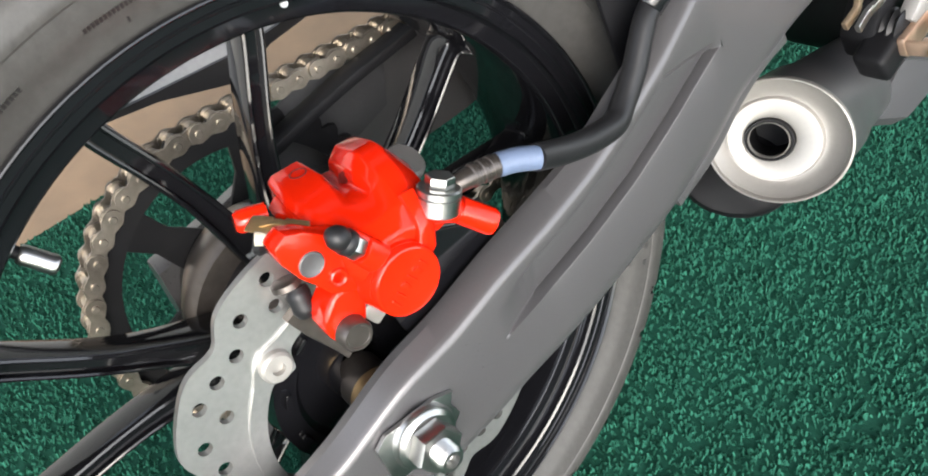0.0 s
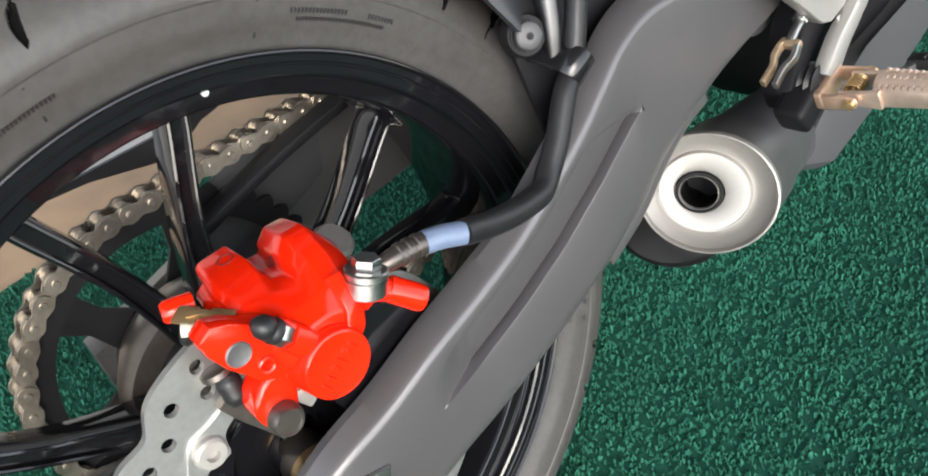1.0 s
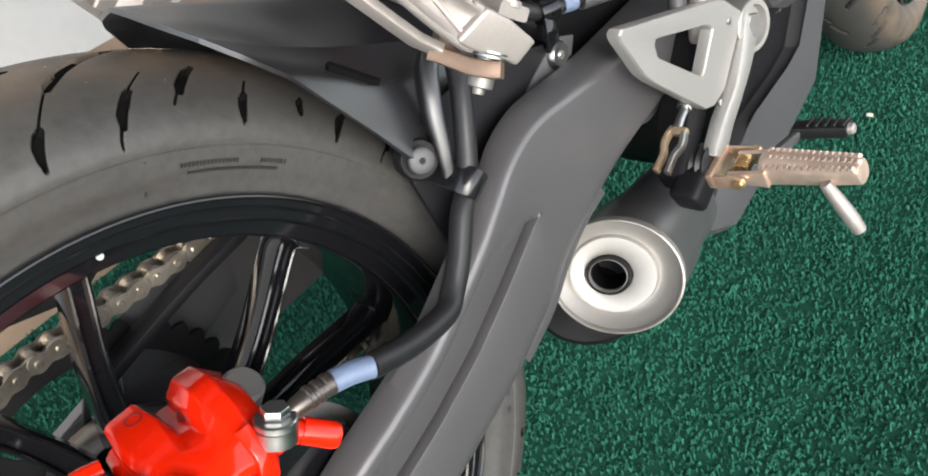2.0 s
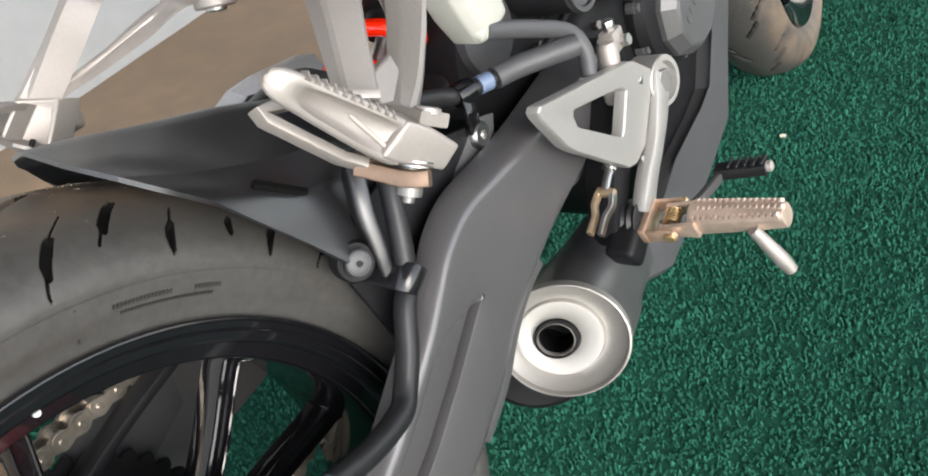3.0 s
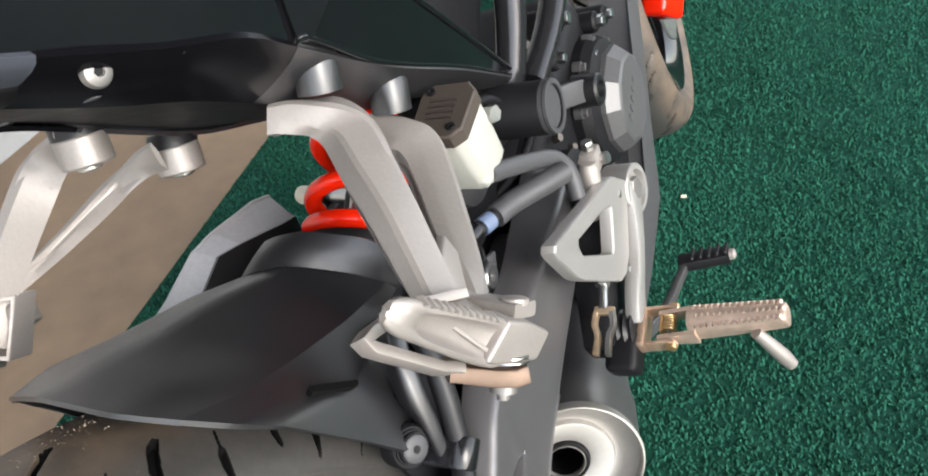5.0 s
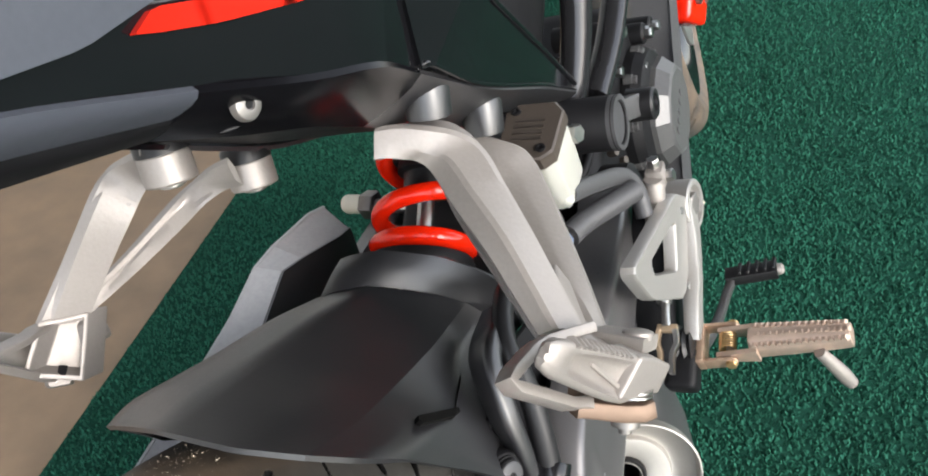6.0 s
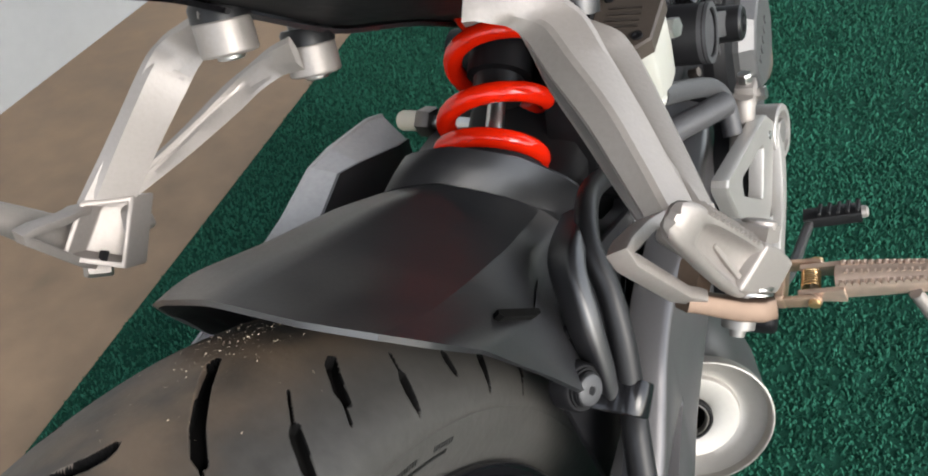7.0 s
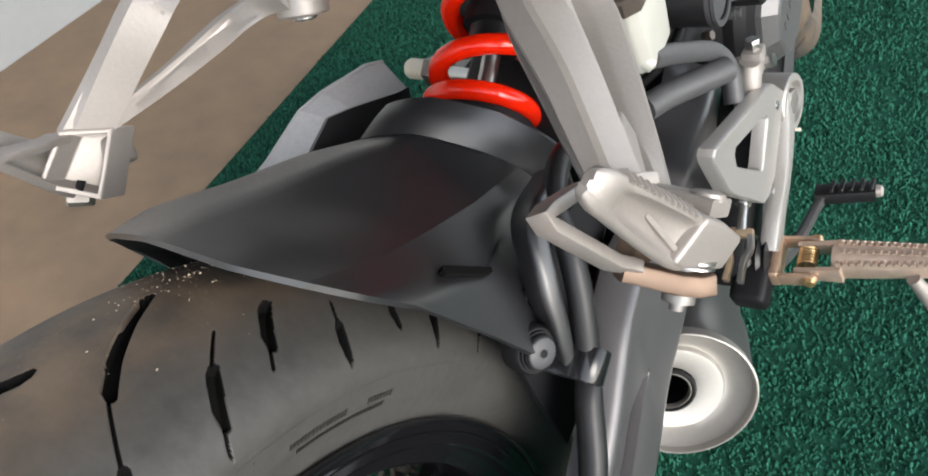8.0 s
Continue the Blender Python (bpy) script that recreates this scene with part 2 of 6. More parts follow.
def curls():
    """Short bent plastic strands that make up the mat's pile."""
    rng = np.random.default_rng(3)
    verts, faces = [], []
    zones = [((-0.80, 0.70), (-0.30, 1.10), 120000), ((-0.90, 1.1), (1.10, 2.3), 105000)]
    for (x0, x1), (y0, y1), count in zones:
        px, py = rng.uniform(x0, x1, count), rng.uniform(y0, y1, count)
        ok = px > EDGE(py) + 0.004
        px, py = px[ok], py[ok]
        k = len(px)
        ang, ln = rng.uniform(0, 2 * np.pi, k), rng.uniform(0.0018, 0.0036, k)
        wd, ht, bend = rng.uniform(0.0007, 0.0012, k), rng.uniform(0.001, 0.0075, k), rng.uniform(-1.2, 1.2, k)
        base = len(verts)
        pts = np.zeros((k, 6, 3))
        for j, (s, z) in enumerate(((-1, 0.0), (0, 1.0), (1, 0.25))):
            a = ang + bend * s
            cx, cy = px + np.cos(a) * ln * s, py + np.sin(a) * ln * s
            nx, ny = -np.sin(a) * wd, np.cos(a) * wd
            for q, sign in ((0, 1), (1, -1)):
                pts[:, 2 * j + q, 0], pts[:, 2 * j + q, 1], pts[:, 2 * j + q, 2] = cx + sign * nx, cy + sign * ny, -0.001 + ht * z + 0.0006 * sign
        verts.extend(pts.reshape(-1, 3).tolist())
        for i in range(k):
            b = base + 6 * i
            faces += [(b, b + 1, b + 3, b + 2), (b + 2, b + 3, b + 5, b + 4)]
    me = bpy.data.meshes.new("turf_pile")
    me.from_pydata(verts, [], faces)
    me.materials.append(BLADE)
    return new("turf_pile", me)


tagged(curls(), "curly green plastic turf strands", "turf", kind="stuff")

# ---- the motorcycle: x to its right, y ahead, z up, from the rear axle; it leans left on its stand ----
bike = new("motorcycle")
bike.matrix_world = pose(0, 0, 0.300, 0, -12, 0)
tagged(bike, "parked black naked motorcycle with red caliper on its stand", "motorcycle")
X = (1, 0, 0)
O = (0, 0, 0)


def tread(th, x):
    """How deep the tread is cut at an angle (degrees) and a distance from the middle."""
    def cut(points, t, s, half):
        out = np.zeros_like(t)
        last = len(points) - 2
        for k_, ((a0, b0), (a1, b1)) in enumerate(zip(points, points[1:])):
            # arc length at the tyre's skin
            ax, bx = a0 * 0.0053, a1 * 0.0053
            dx, dy = bx - ax, b1 - b0
            ln = math.hypot(dx, dy)
            along = ((t - ax) * dx + (s - b0) * dy) / ln
            off = ((t - ax) * dy - (s - b0) * dx) / ln
            # slots end in slanted, slightly tapered tips
            tip = np.ones_like(t)
            if half > 0.001:
                lean = 0.7 * off
                if k_ == 0:
                    tip = np.minimum(tip, np.clip((along + lean) / 0.0040 + 0.35, 0, 1))
                if k_ == last:
                    tip = np.minimum(tip, np.clip((ln - along + lean) / 0.0040 + 0.35, 0, 1))
            slack = 0.0008
            out = np.maximum(out, np.clip((half * tip - np.abs(off)) / 0.0006 + 0.5, 0, 1) * (along > -slack) * (along < ln + slack) * (tip > 0.3))
        return out
    depth = np.zeros_like(x)
    for side, shift in ((1, 0.0), (-1, 14.0)):
        t = (np.mod(th + shift - 4.0, 36.0) + 4.0) * 0.0053
        s = x * side / 0.925
        for d in (0.0, -36 * 0.0053, 36 * 0.0053):
            for pts, half, deep in (
                ([(22.5, 0.0034), (18.8, 0.017), (15.6, 0.030), (13.0, 0.0428)], 0.0028, 1),
                ([(13.0, 0.0430), (10.2, 0.0620)], 0.0005, 0.5),
                ([(10.2, 0.0620), (8.4, 0.0735)], 0.0025, 1),
                ([(22.2, 0.0435), (20.1, 0.0535)], 0.0005, 0.5),
                ([(20.0, 0.0538), (17.3, 0.0708)], 0.0025, 1),
                ([(17.3, 0.0710), (16.7, 0.0745)], 0.0005, 0.5),
                ([(28.0, 0.0402), (26.6, 0.0480), (24.8, 0.0598)], 0.0026, 1),
                ([(24.7, 0.0598), (23.8, 0.0655)], 0.0005, 0.5),
                ([(33.4, 0.0520), (32.5, 0.0600)], 0.0005, 0.5),
                ([(32.4, 0.0605), (31.1, 0.0730)], 0.0023, 1),
                ([(40.0, 0.0585), (39.2, 0.0690)], 0.0022, 1),
            ) + ((([(26.0, -0.0110), (24.2, -0.0060), (22.5, 0.0034)], 0.0030, 1),) if side < 0 else ()):
                depth = np.maximum(depth, cut(pts, t + d, s, half) * deep)
    return depth * 0.006


# half section of the rear tyre: (from the middle, radius), bead to crown
REAR = [(0.050, 0.214), (0.057, 0.231), (0.0605, 0.240), (0.0655, 0.250), (0.0678, 0.2590), (0.0684, 0.2620), (0.0690, 0.2626), (0.0695, 0.2675), (0.0672, 0.2760), (0.0605, 0.2850), (0.0510, 0.2930), (0.0380, 0.3010), (0.0200, 0.3070), (0.0, 0.3090)]


def tyre(name, half, parent, nu, nv, grooves, label, center=(0, 0, 0), near=None, lean=None):
    """A tyre about the x axis; grooves(th, x) gives the depth of the tread."""
    prof = half + [(-x, r) for x, r in half[-2::-1]]
    prof = [(q.x, q.y) for q in spline([(x, r, 0) for x, r in prof], 8)]
    d = np.cumsum([0] + [math.hypot(b[0] - a[0], b[1] - a[1]) for a, b in zip(prof, prof[1:])])
    k = np.linspace(0, d[-1], nv)
    xs, rs = np.interp(k, d, [p[0] for p in prof]), np.interp(k, d, [p[1] for p in prof])
    dx, dr = np.gradient(xs), np.gradient(rs)
    nx, nr = dr, -dx
    length = np.hypot(nx, nr)
    nx, nr = nx / length, nr / length
    th = np.linspace(0, 360, nu, endpoint=False)
    if near:
        th = np.concatenate([np.linspace(near[0], near[1], near[2], endpoint=False), np.linspace(near[1], near[0] + 360, nu, endpoint=False)])
        nu = len(th)
    T, XX = np.meshgrid(th, xs, indexing="ij")
    if lean:
        # the rows of the mesh run along the slots
        T = T + np.interp(np.abs(XX) / 0.925, lean[0], lean[1])
    cutting = grooves(T, XX) * (rs > 0.905 * max(rs) - 0.012)[None]
    R = rs[None] - nr[None] * cutting
    XX = XX - nx[None] * cutting
    a = np.radians(T)
    pts = np.stack([XX + center[0], R * np.sin(a) + center[1], R * np.cos(a) + center[2]], -1).reshape(-1, 3)
    i, j = np.meshgrid(np.arange(nu), np.arange(nv - 1), indexing="ij")
    i2 = (i + 1) % nu
    quads = np.stack([i * nv + j, i * nv + j + 1, i2 * nv + j + 1, i2 * nv + j], -1).reshape(-1, 4)
    me = bpy.data.meshes.new(name)
    me.from_pydata(pts.tolist(), [], quads.tolist())
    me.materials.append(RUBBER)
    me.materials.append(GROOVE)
    # faces cut deep take the near-black, which paints the shade inside the slots
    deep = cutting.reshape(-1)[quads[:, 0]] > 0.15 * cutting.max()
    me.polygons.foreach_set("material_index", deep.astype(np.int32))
    me.polygons.foreach_set("use_smooth", np.ones(len(quads), bool))
    ob = new(name, me)
    ob.parent = parent
    return tagged(ob, label)


def polar(th, r, x=0.0):
    a = radians(th)
    return Vector((x, r * math.sin(a), r * math.cos(a)))


# --- rear wheel ---
hub_bm = lathe([(-0.062, 0.030), (-0.062, 0.062), (-0.045, 0.066), (-0.030, 0.056), (0.0, 0.050), (0.035, 0.052), (0.060, 0.060), (0.066, 0.056), (0.066, 0.020), (0.066, 0.013), (-0.062, 0.013)], O, X, 48)
wheel = part("rear_wheel", hub_bm, GLOSS, bike, "gloss black cast rear wheel with split spokes")
RIM_P = [(0.0595, 0.2332), (0.0622, 0.2334), (0.0634, 0.2327), (0.0636, 0.2318), (0.0624, 0.2308), (0.0602, 0.2300), (0.0600, 0.2262), (0.0606, 0.2256), (0.0604, 0.2246), (0.0596, 0.2240), (0.0592, 0.2195), (0.0580, 0.2180), (0.0525, 0.2170), (0.0512, 0.2160), (0.0495, 0.2075), (0.0480, 0.2062), (0.0440, 0.2052), (0.0300, 0.2040), (0.0120, 0.2030)]
RIM_Q = RIM_P + [(-x, r) for x, r in RIM_P[::-1]]
rim_bm = lathe(RIM_Q + [(-0.056, 0.222), (-0.03, 0.2095), (0.03, 0.2095), (0.056, 0.222)], O, X, 144, ring=True)
rim = part("rim", rim_bm, GLOSS, wheel, smooth=30)
tyre("tyre", REAR, wheel, 300, 460, tread, "black rear tyre with slanted tread slots and dusty crown", O, (-42, 74, 1450), ([0, 0.0034, 0.017, 0.030, 0.0428, 0.0620, 0.0735], [0, -0.9, -4.6, -7.8, -10.4, -13.2, -15.0]))


def spoke(th_rim, th_hub):
    """A cast spoke: two ribs with a hollow between them on each flank, flared where it meets the rim."""
    path = spline([polar(th_hub, 0.046), polar(th_hub * 0.45 + th_rim * 0.55, 0.125), polar(th_rim, 0.190), polar(th_rim, 0.2055)], 6)
    t = np.linspace(0, 1, len(path))
    half = np.interp(t, [0, 0.35, 0.76, 0.88, 0.95, 1], [0.0100, 0.0074, 0.0074, 0.0100, 0.0150, 0.0260])
    deep = np.interp(t, [0, 0.25, 0.85, 1], [0.020, 0.0125, 0.0125, 0.018])
    rows = []
    for i, c in enumerate(path):
        d = (path[min(i + 1, len(path) - 1)] - path[max(i - 1, 0)]).normalized()
        w = Vector(X)
        side = d.cross(w).normalized()
        a, b = half[i], deep[i]
        g = 0.0042 * min(1.0, max(0.0, (t[i] - 0.12) / 0.08)) * min(1.0, max(0.0, (0.93 - t[i]) / 0.05))
        quarter = [(a, 0.0), (a, b - 0.0022), (a - 0.0008, b - 0.0006), (a - 0.0022, b), (a - 0.0032, b - 0.0006), (a - 0.0040, b - g), (0.0, b - g)]
        ring = [(p, q) for p, q in quarter] + [(-p, q) for p, q in quarter[-2::-1]]
        ring += [(-p, -q) for p, q in quarter[1:]] + [(p, -q) for p, q in quarter[-2:0:-1]]
        rows.append([c + side * p + w * q for p, q in ring])
    return loft(rows)


for k in range(5):
    c = -4.3 + 72 * k
    for s in (1, -1):
        part("spoke", spoke(c + 15 * s, c + 7 * s), GLOSS, wheel)
valve_bm = tube([polar(-39.4, 0.206, 0.024), polar(-39.3, 0.200, 0.028), polar(-39.2, 0.190, 0.032)], 0.0035, 10)
part("valve_stem", valve_bm, BLACK, wheel)
cap_bm = bmesh.new()
va, vb = polar(-39.3, 0.197, 0.029), polar(-39.1, 0.178, 0.035)
lathe([(0, 0.0045), (0.001, 0.0052)] + [(0.002 + 0.001 * q, 0.0052 + 0.0003 * (q % 2)) for q in range(16)] + [(0.019, 0.0048), (0.020, 0.003)], va, vb - va, 20, cap_bm)
part("valve_cap", cap_bm, STEEL, wheel, "knurled steel valve cap")
for th, x, r in ((11.2, 0.0575, 0.2175),):
    part("balance_dot", lathe([(0, 0.0022), (0.0008, 0.0020), (0.0010, 0.001)], polar(th, r, x), (0.6, 0, 0.3), 14), WALL, wheel, "small white paint dot")


# raised marks on the sidewall: plain bars in place of the lettering
def sidewall_mark(th0, th1, r0, r1, count, name="sidewall_mark", gap=0.35):
    bm = bmesh.new()
    step = (th1 - th0) / count
    for k in range(count):
        a0, a1 = th0 + k * step, th0 + (k + 1 - gap) * step
        f = lambda r: float(np.interp(r, [0.240, 0.250, 0.259], [0.0606, 0.0656, 0.0679]))
        lo, hi = (r0, r1)
        pts = [[polar(a, r, f(r) + e) for a, r in ((a0, lo), (a1, lo), (a1, hi), (a0, hi))] for e in (-0.0012, 0.0003)]
        loft(pts, bm)
    ob = part(name, bm, MARK, wheel)
    return tagged(ob, kind="stuff") if count > 1 else ob


sidewall_mark(-34, -20, 0.2478, 0.2505, 26)
sidewall_mark(-12, -5, 0.2478, 0.2505, 14)
sidewall_mark(23, 31, 0.2520, 0.2548, 16)
sidewall_mark(34, 38, 0.2520, 0.2548, 8)
sidewall_mark(24, 37, 0.2478, 0.2500, 28)
for th in (-7.5, 18.6):
    sidewall_mark(th, th + 0.35, 0.240, 0.260, 1, "mould_line", 0.1)
for k in range(3):
    sidewall_mark(104 + k * 3.2, 105.2 + k * 3.2, 0.244, 0.258, 1, "rotation_mark", 0.1)


# grit on the crown
def grit():
    rng = np.random.default_rng(8)
    bm = bmesh.new()
    for k in range(420):
        th, x = (rng.normal(27, 3.0), rng.normal(-0.004, 0.012)) if k % 3 else (rng.normal(16, 9.0), rng.normal(0.0, 0.022))
        if abs(x) > 0.06:
            continue
        r = float(np.interp(abs(x), [0, 0.02, 0.04, 0.055, 0.066], [0.309, 0.307, 0.300, 0.2895, 0.279]))
        c = polar(th, r + 0.0003, x)
        e = rng.uniform(0.0002, 0.0006) * (1.9 if k % 17 == 0 else 1.0)
        vs4 = [bm.verts.new(c + Vector(rng.uniform(-1, 1, 3) * e)) for _ in range(4)]
        for f in ((0, 1, 2), (0, 3, 1), (0, 2, 3), (1, 3, 2)):
            bm.faces.new([vs4[q] for q in f])
    return tagged(part("tyre_grit", bm, GRIT, wheel, "pale dust and grit on the tyre"), kind="stuff")


grit()


# --- brake disc ---
def wave_ring(r_out, r_in, x0, x1, waves, amp, holes, seg=160, phase=0.0):
    """A wavy disc pierced by round holes, each at (angle, radius, hole radius)."""
    bm = bmesh.new()
    dip = lambda th: (th - phase + 180 / waves) % (360 / waves) - 180 / waves
    wave = lambda th: r_out - amp * math.exp(-((dip(th) / 6.0) ** 2))
    loops = []
    for r_of in (wave, lambda th: r_in):
        loops.append([bm.verts.new(polar(360 * k / seg, r_of(360 * k / seg), x1)) for k in range(seg)])
    edges = []
    for lp in loops:
        edges += [bm.edges.new((lp[k], lp[(k + 1) % seg])) for k in range(seg)]
    for th, r, hr in holes:
        c = polar(th, r, x1)
        vs2 = [bm.verts.new(c + Vector((0, hr * math.cos(2 * math.pi * q / 12), hr * math.sin(2 * math.pi * q / 12)))) for q in range(12)]
        edges += [bm.edges.new((vs2[q], vs2[(q + 1) % 12])) for q in range(12)]
    bmesh.ops.triangle_fill(bm, use_beauty=True, use_dissolve=False, edges=edges)
    got = bmesh.ops.extrude_face_region(bm, geom=bm.faces[:])
    bmesh.ops.translate(bm, vec=(x0 - x1, 0, 0), verts=[v for v in got["geom"] if isinstance(v, bmesh.types.BMVert)])
    return bm


holes = []
for k in range(9):
    c = 40 * k
    holes += [(c + q, r, 0.0042) for q, r in ((-17, 0.1125), (-21, 0.0968), (-30, 0.1090), (-40, 0.1008), (-49, 0.1060))]
DC = Vector((0, -0.002, -0.006))
disc_bm = wave_ring(0.1240, 0.0840, 0.086, 0.0905, 9, 0.0095, holes, 216, -40)
bmesh.ops.translate(disc_bm, vec=DC, verts=disc_bm.verts)
disc = part("brake_disc", disc_bm, DISC, bike, "brushed steel wave brake disc drilled with holes", 30)
car_bm = bmesh.new()
# carrier: a ring with lugs
outl, inn = [], []
for k in range(180):
    th = 2.0 * k
    lug = max(0.0, math.cos(radians(5 * (th + 40)))) ** 4
    outl.append(polar(th, 0.0840 + 0.0050 * lug) + DC)
    inn.append(polar(th, 0.0740 - 0.0100 * lug ** 2) + DC)
shift = lambda pts, x: [p + Vector((x, 0, 0)) for p in pts]
loft([shift(outl, 0.0885), shift(outl, 0.0925), shift(inn, 0.0925), shift(inn, 0.0885)], car_bm, caps=False, loop=True)
carrier = part("disc_carrier", car_bm, DISC, disc, "pale grey disc carrier ring")
for k in range(5):
    o = polar(-40 + 72 * k, 0.0776, 0.0925) + DC
    bm = lathe([(0, 0.0098), (0.0035, 0.0096), (0.0052, 0.0080), (0.0052, 0.0040), (0.0020, 0.0036), (0.0020, 0.0002)], o, X, 24)
    part("disc_bolt", bm, CAPST, disc)
hubface = lathe([(0.060, 0.066), (0.080, 0.064), (0.080, 0.050), (0.074, 0.046), (0.074, 0.018), (0.060, 0.018)], O, X, 40)
for k in range(10):
    hubface = block(tuple(polar(36 * k, 0.056, 0.082)), (0.004, 0.010, 0.004), 0.0008, (-36 * k, 0, 0), hubface)
part("disc_mount", hubface, GLOSS, disc)

# --- sprocket and chain ---
SX = -0.083
NT = 46
RP = 0.1175


def sprocket(center, teeth, rp, bore, arms, name, parent, mat):
    bm = bmesh.new()
    out, mid = [], []
    for k in range(teeth * 4):
        th = 360 * k / (teeth * 4)
        out.append(polar(th, rp + (0.0035, 0.001, -0.0045, 0.001)[k % 4]))
        mid.append(polar(th, rp - 0.020))
    sh = lambda pts, x: [p + Vector((x, 0, 0)) + Vector(center) for p in pts]
    loft([sh(out, -0.002), sh(out, 0.002), sh(mid, 0.002), sh(mid, -0.002)], bm, caps=False, loop=True)
    root = part(name, bm, mat, parent, "dark rear sprocket with cut-outs")
    part("sprocket_hub", lathe([(-0.004, bore), (0.004, bore), (0.004, bore + 0.024), (-0.004, bore + 0.024)], center, X, 40, ring=True), mat, root)
    for k in range(arms):
        th = 360 * k / arms + 20
        a, b = polar(th, bore + 0.02) + Vector(center), polar(th, rp - 0.016) + Vector(center)
        arm = bar([a, (a + b) / 2, b], [(0.016, 0.0018), (0.010, 0.0018), (0.015, 0.0018)], X)
        part("sprocket_arm", arm, mat, root)
    return root


spk = sprocket((SX, 0, 0), NT, RP, 0.032, 6, "sprocket", bike, BLACK)
for k in range(6):
    o = polar(60 * k + 20, 0.047, SX + 0.004)
    part("sprocket_nut", hexnut(o, X, 0.0075, 0.008), BRASS if k % 2 else STEEL, spk)
# cush drive bowl on the wheel's left
part("cush_drive", lathe([(-0.078, 0.050), (-0.072, 0.060), (-0.050, 0.069), (-0.030, 0.074), (-0.020, 0.070), (-0.020, 0.020), (-0.078, 0.020)], O, X, 48), DARKSTEEL, wheel, "dark polished hub shell")

FS = Vector((SX, 0.485, 0.078))
FR = 0.038


def chain_path(pitch=0.015875):
    pts = []
    d = math.hypot(FS.y, FS.z)
    base = math.degrees(math.atan2(FS.y, FS.z))
    off = math.degrees(math.acos((RP - FR) / d))
    a0, a1 = base - off, base + off
    # round the rear, from the lower tangent back to the upper one
    n = 90
    sweep = 360 - (a1 - a0)
    for k in range(n + 1):
        pts.append(polar(a1 + sweep * k / n, RP))
    for k in range(31):
        pts.append(Vector((0, FS.y, FS.z)) + polar(a0 + (a1 - a0) * k / 30, FR))
    pts.append(pts[0])
    out, need, pos = [], 0.0, 0.0
    total = sum((b - a).length for a, b in zip(pts, pts[1:]))
    count = int(round(total / pitch / 2)) * 2
    pitch = total / count
    for a, b in zip(pts, pts[1:]):
        ln = (b - a).length
        while need < pos + ln - 1e-9 and len(out) < count:
            out.append(a + (b - a) * ((need - pos) / ln))
            need += pitch
        pos += ln
    return out


def link_mesh(outer):
    bm = bmesh.new()
    P = 0.015875
    w = 0.0068 if outer else 0.0074
    shape = []
    for e, base in ((1, -115), (-1, 65)):
        for k in range(11):
            t = radians(base + 23 * k)
            shape.append((e * P / 2 + w * math.cos(t), w * math.sin(t)))
        shape.append((0.0, e * w * 0.66))
    for s in (1, -1):
        x0 = (0.0088 if outer else 0.0062) * s
        slab(shape, x0, x0 + 0.0020 * s, yz, 0, bm)
    for e in (-P / 2, P / 2):
        if outer:
            lathe([(-0.0125, 0.0022), (-0.0121, 0.0027), (0.0121, 0.0027), (0.0125, 0.0022)], (0, e, 0), X, 10, bm)
        else:
            lathe([(-0.0062, 0.0050), (0.0062, 0.0050)], (0, e, 0), X, 12, bm)
    return finish("chain_link", bm, CHAIN, 30)


links = [link_mesh(True), link_mesh(False)]
cp = chain_path()
chain = None
for k in range(len(cp)):
    a, b = cp[k], cp[(k + 1) % len(cp)]
    c = (a + b) / 2
    ob = new("chain" if chain is None else "chain_link", links[k % 2])
    ang = math.degrees(math.atan2(b.z - a.z, b.y - a.y))
    m = pose(SX, c.y, c.z, ang, 0, 0)
    if chain is None:
        chain = tagged(ob, "steel drive chain with light oil")
        ob.parent = bike
        ob.matrix_local = m
        first = m.inverted()
    else:
        ob.parent = chain
        ob.matrix_local = first @ m
part("front_sprocket", lathe([(-0.004, 0.01), (-0.004, 0.034), (0.004, 0.034), (0.004, 0.01)], FS, X, 24), DARKSTEEL, bike)

# --- swingarm ---
# stations: y, z of the lower edge, z of the upper crease, x inside, x outside
ARM = [(-0.120, -0.036, -0.016, 0.108, 0.131), (-0.085, -0.050, -0.008, 0.106, 0.133), (-0.050, -0.058, 0.003, 0.106, 0.134), (-0.006, -0.059, 0.023, 0.106, 0.135), (0.035, -0.052, 0.0345, 0.106, 0.136), (0.075, -0.042, 0.0490, 0.106, 0.136),
       (0.115, -0.0330, 0.0610, 0.106, 0.136), (0.155, -0.0225, 0.0750, 0.106, 0.135), (0.193, -0.0100, 0.0945, 0.104, 0.134), (0.222, 0.0000, 0.1115, 0.103, 0.133), (0.246, 0.0100, 0.1275, 0.101, 0.131), (0.270, 0.0190, 0.1425, 0.098, 0.129), (0.300, 0.0380, 0.1500, 0.095, 0.127), (0.340, 0.0560, 0.1480, 0.092, 0.126), (0.384, 0.0680, 0.1440, 0.086, 0.123), (0.470, 0.0740, 0.1360, 0.066, 0.112), (0.540, 0.0690, 0.1300, 0.050, 0.100)]
# the long pressed panel: y, its upper edge, the middle of its slot
PRESS = [(0.060, 0.0270, 0.0060), (0.072, 0.0310, 0.0095), (0.090, 0.0440, 0.0145), (0.104, 0.0520, 0.0185), (0.144, 0.0660, 0.0305), (0.186, 0.0840, 0.0470), (0.205, 0.0930, 0.0570), (0.222, 0.0990, 0.0655), (0.245, 0.0985, 0.0770), (0.268, 0.0960, 0.0885), (0.278, 0.0945, 0.0935)]


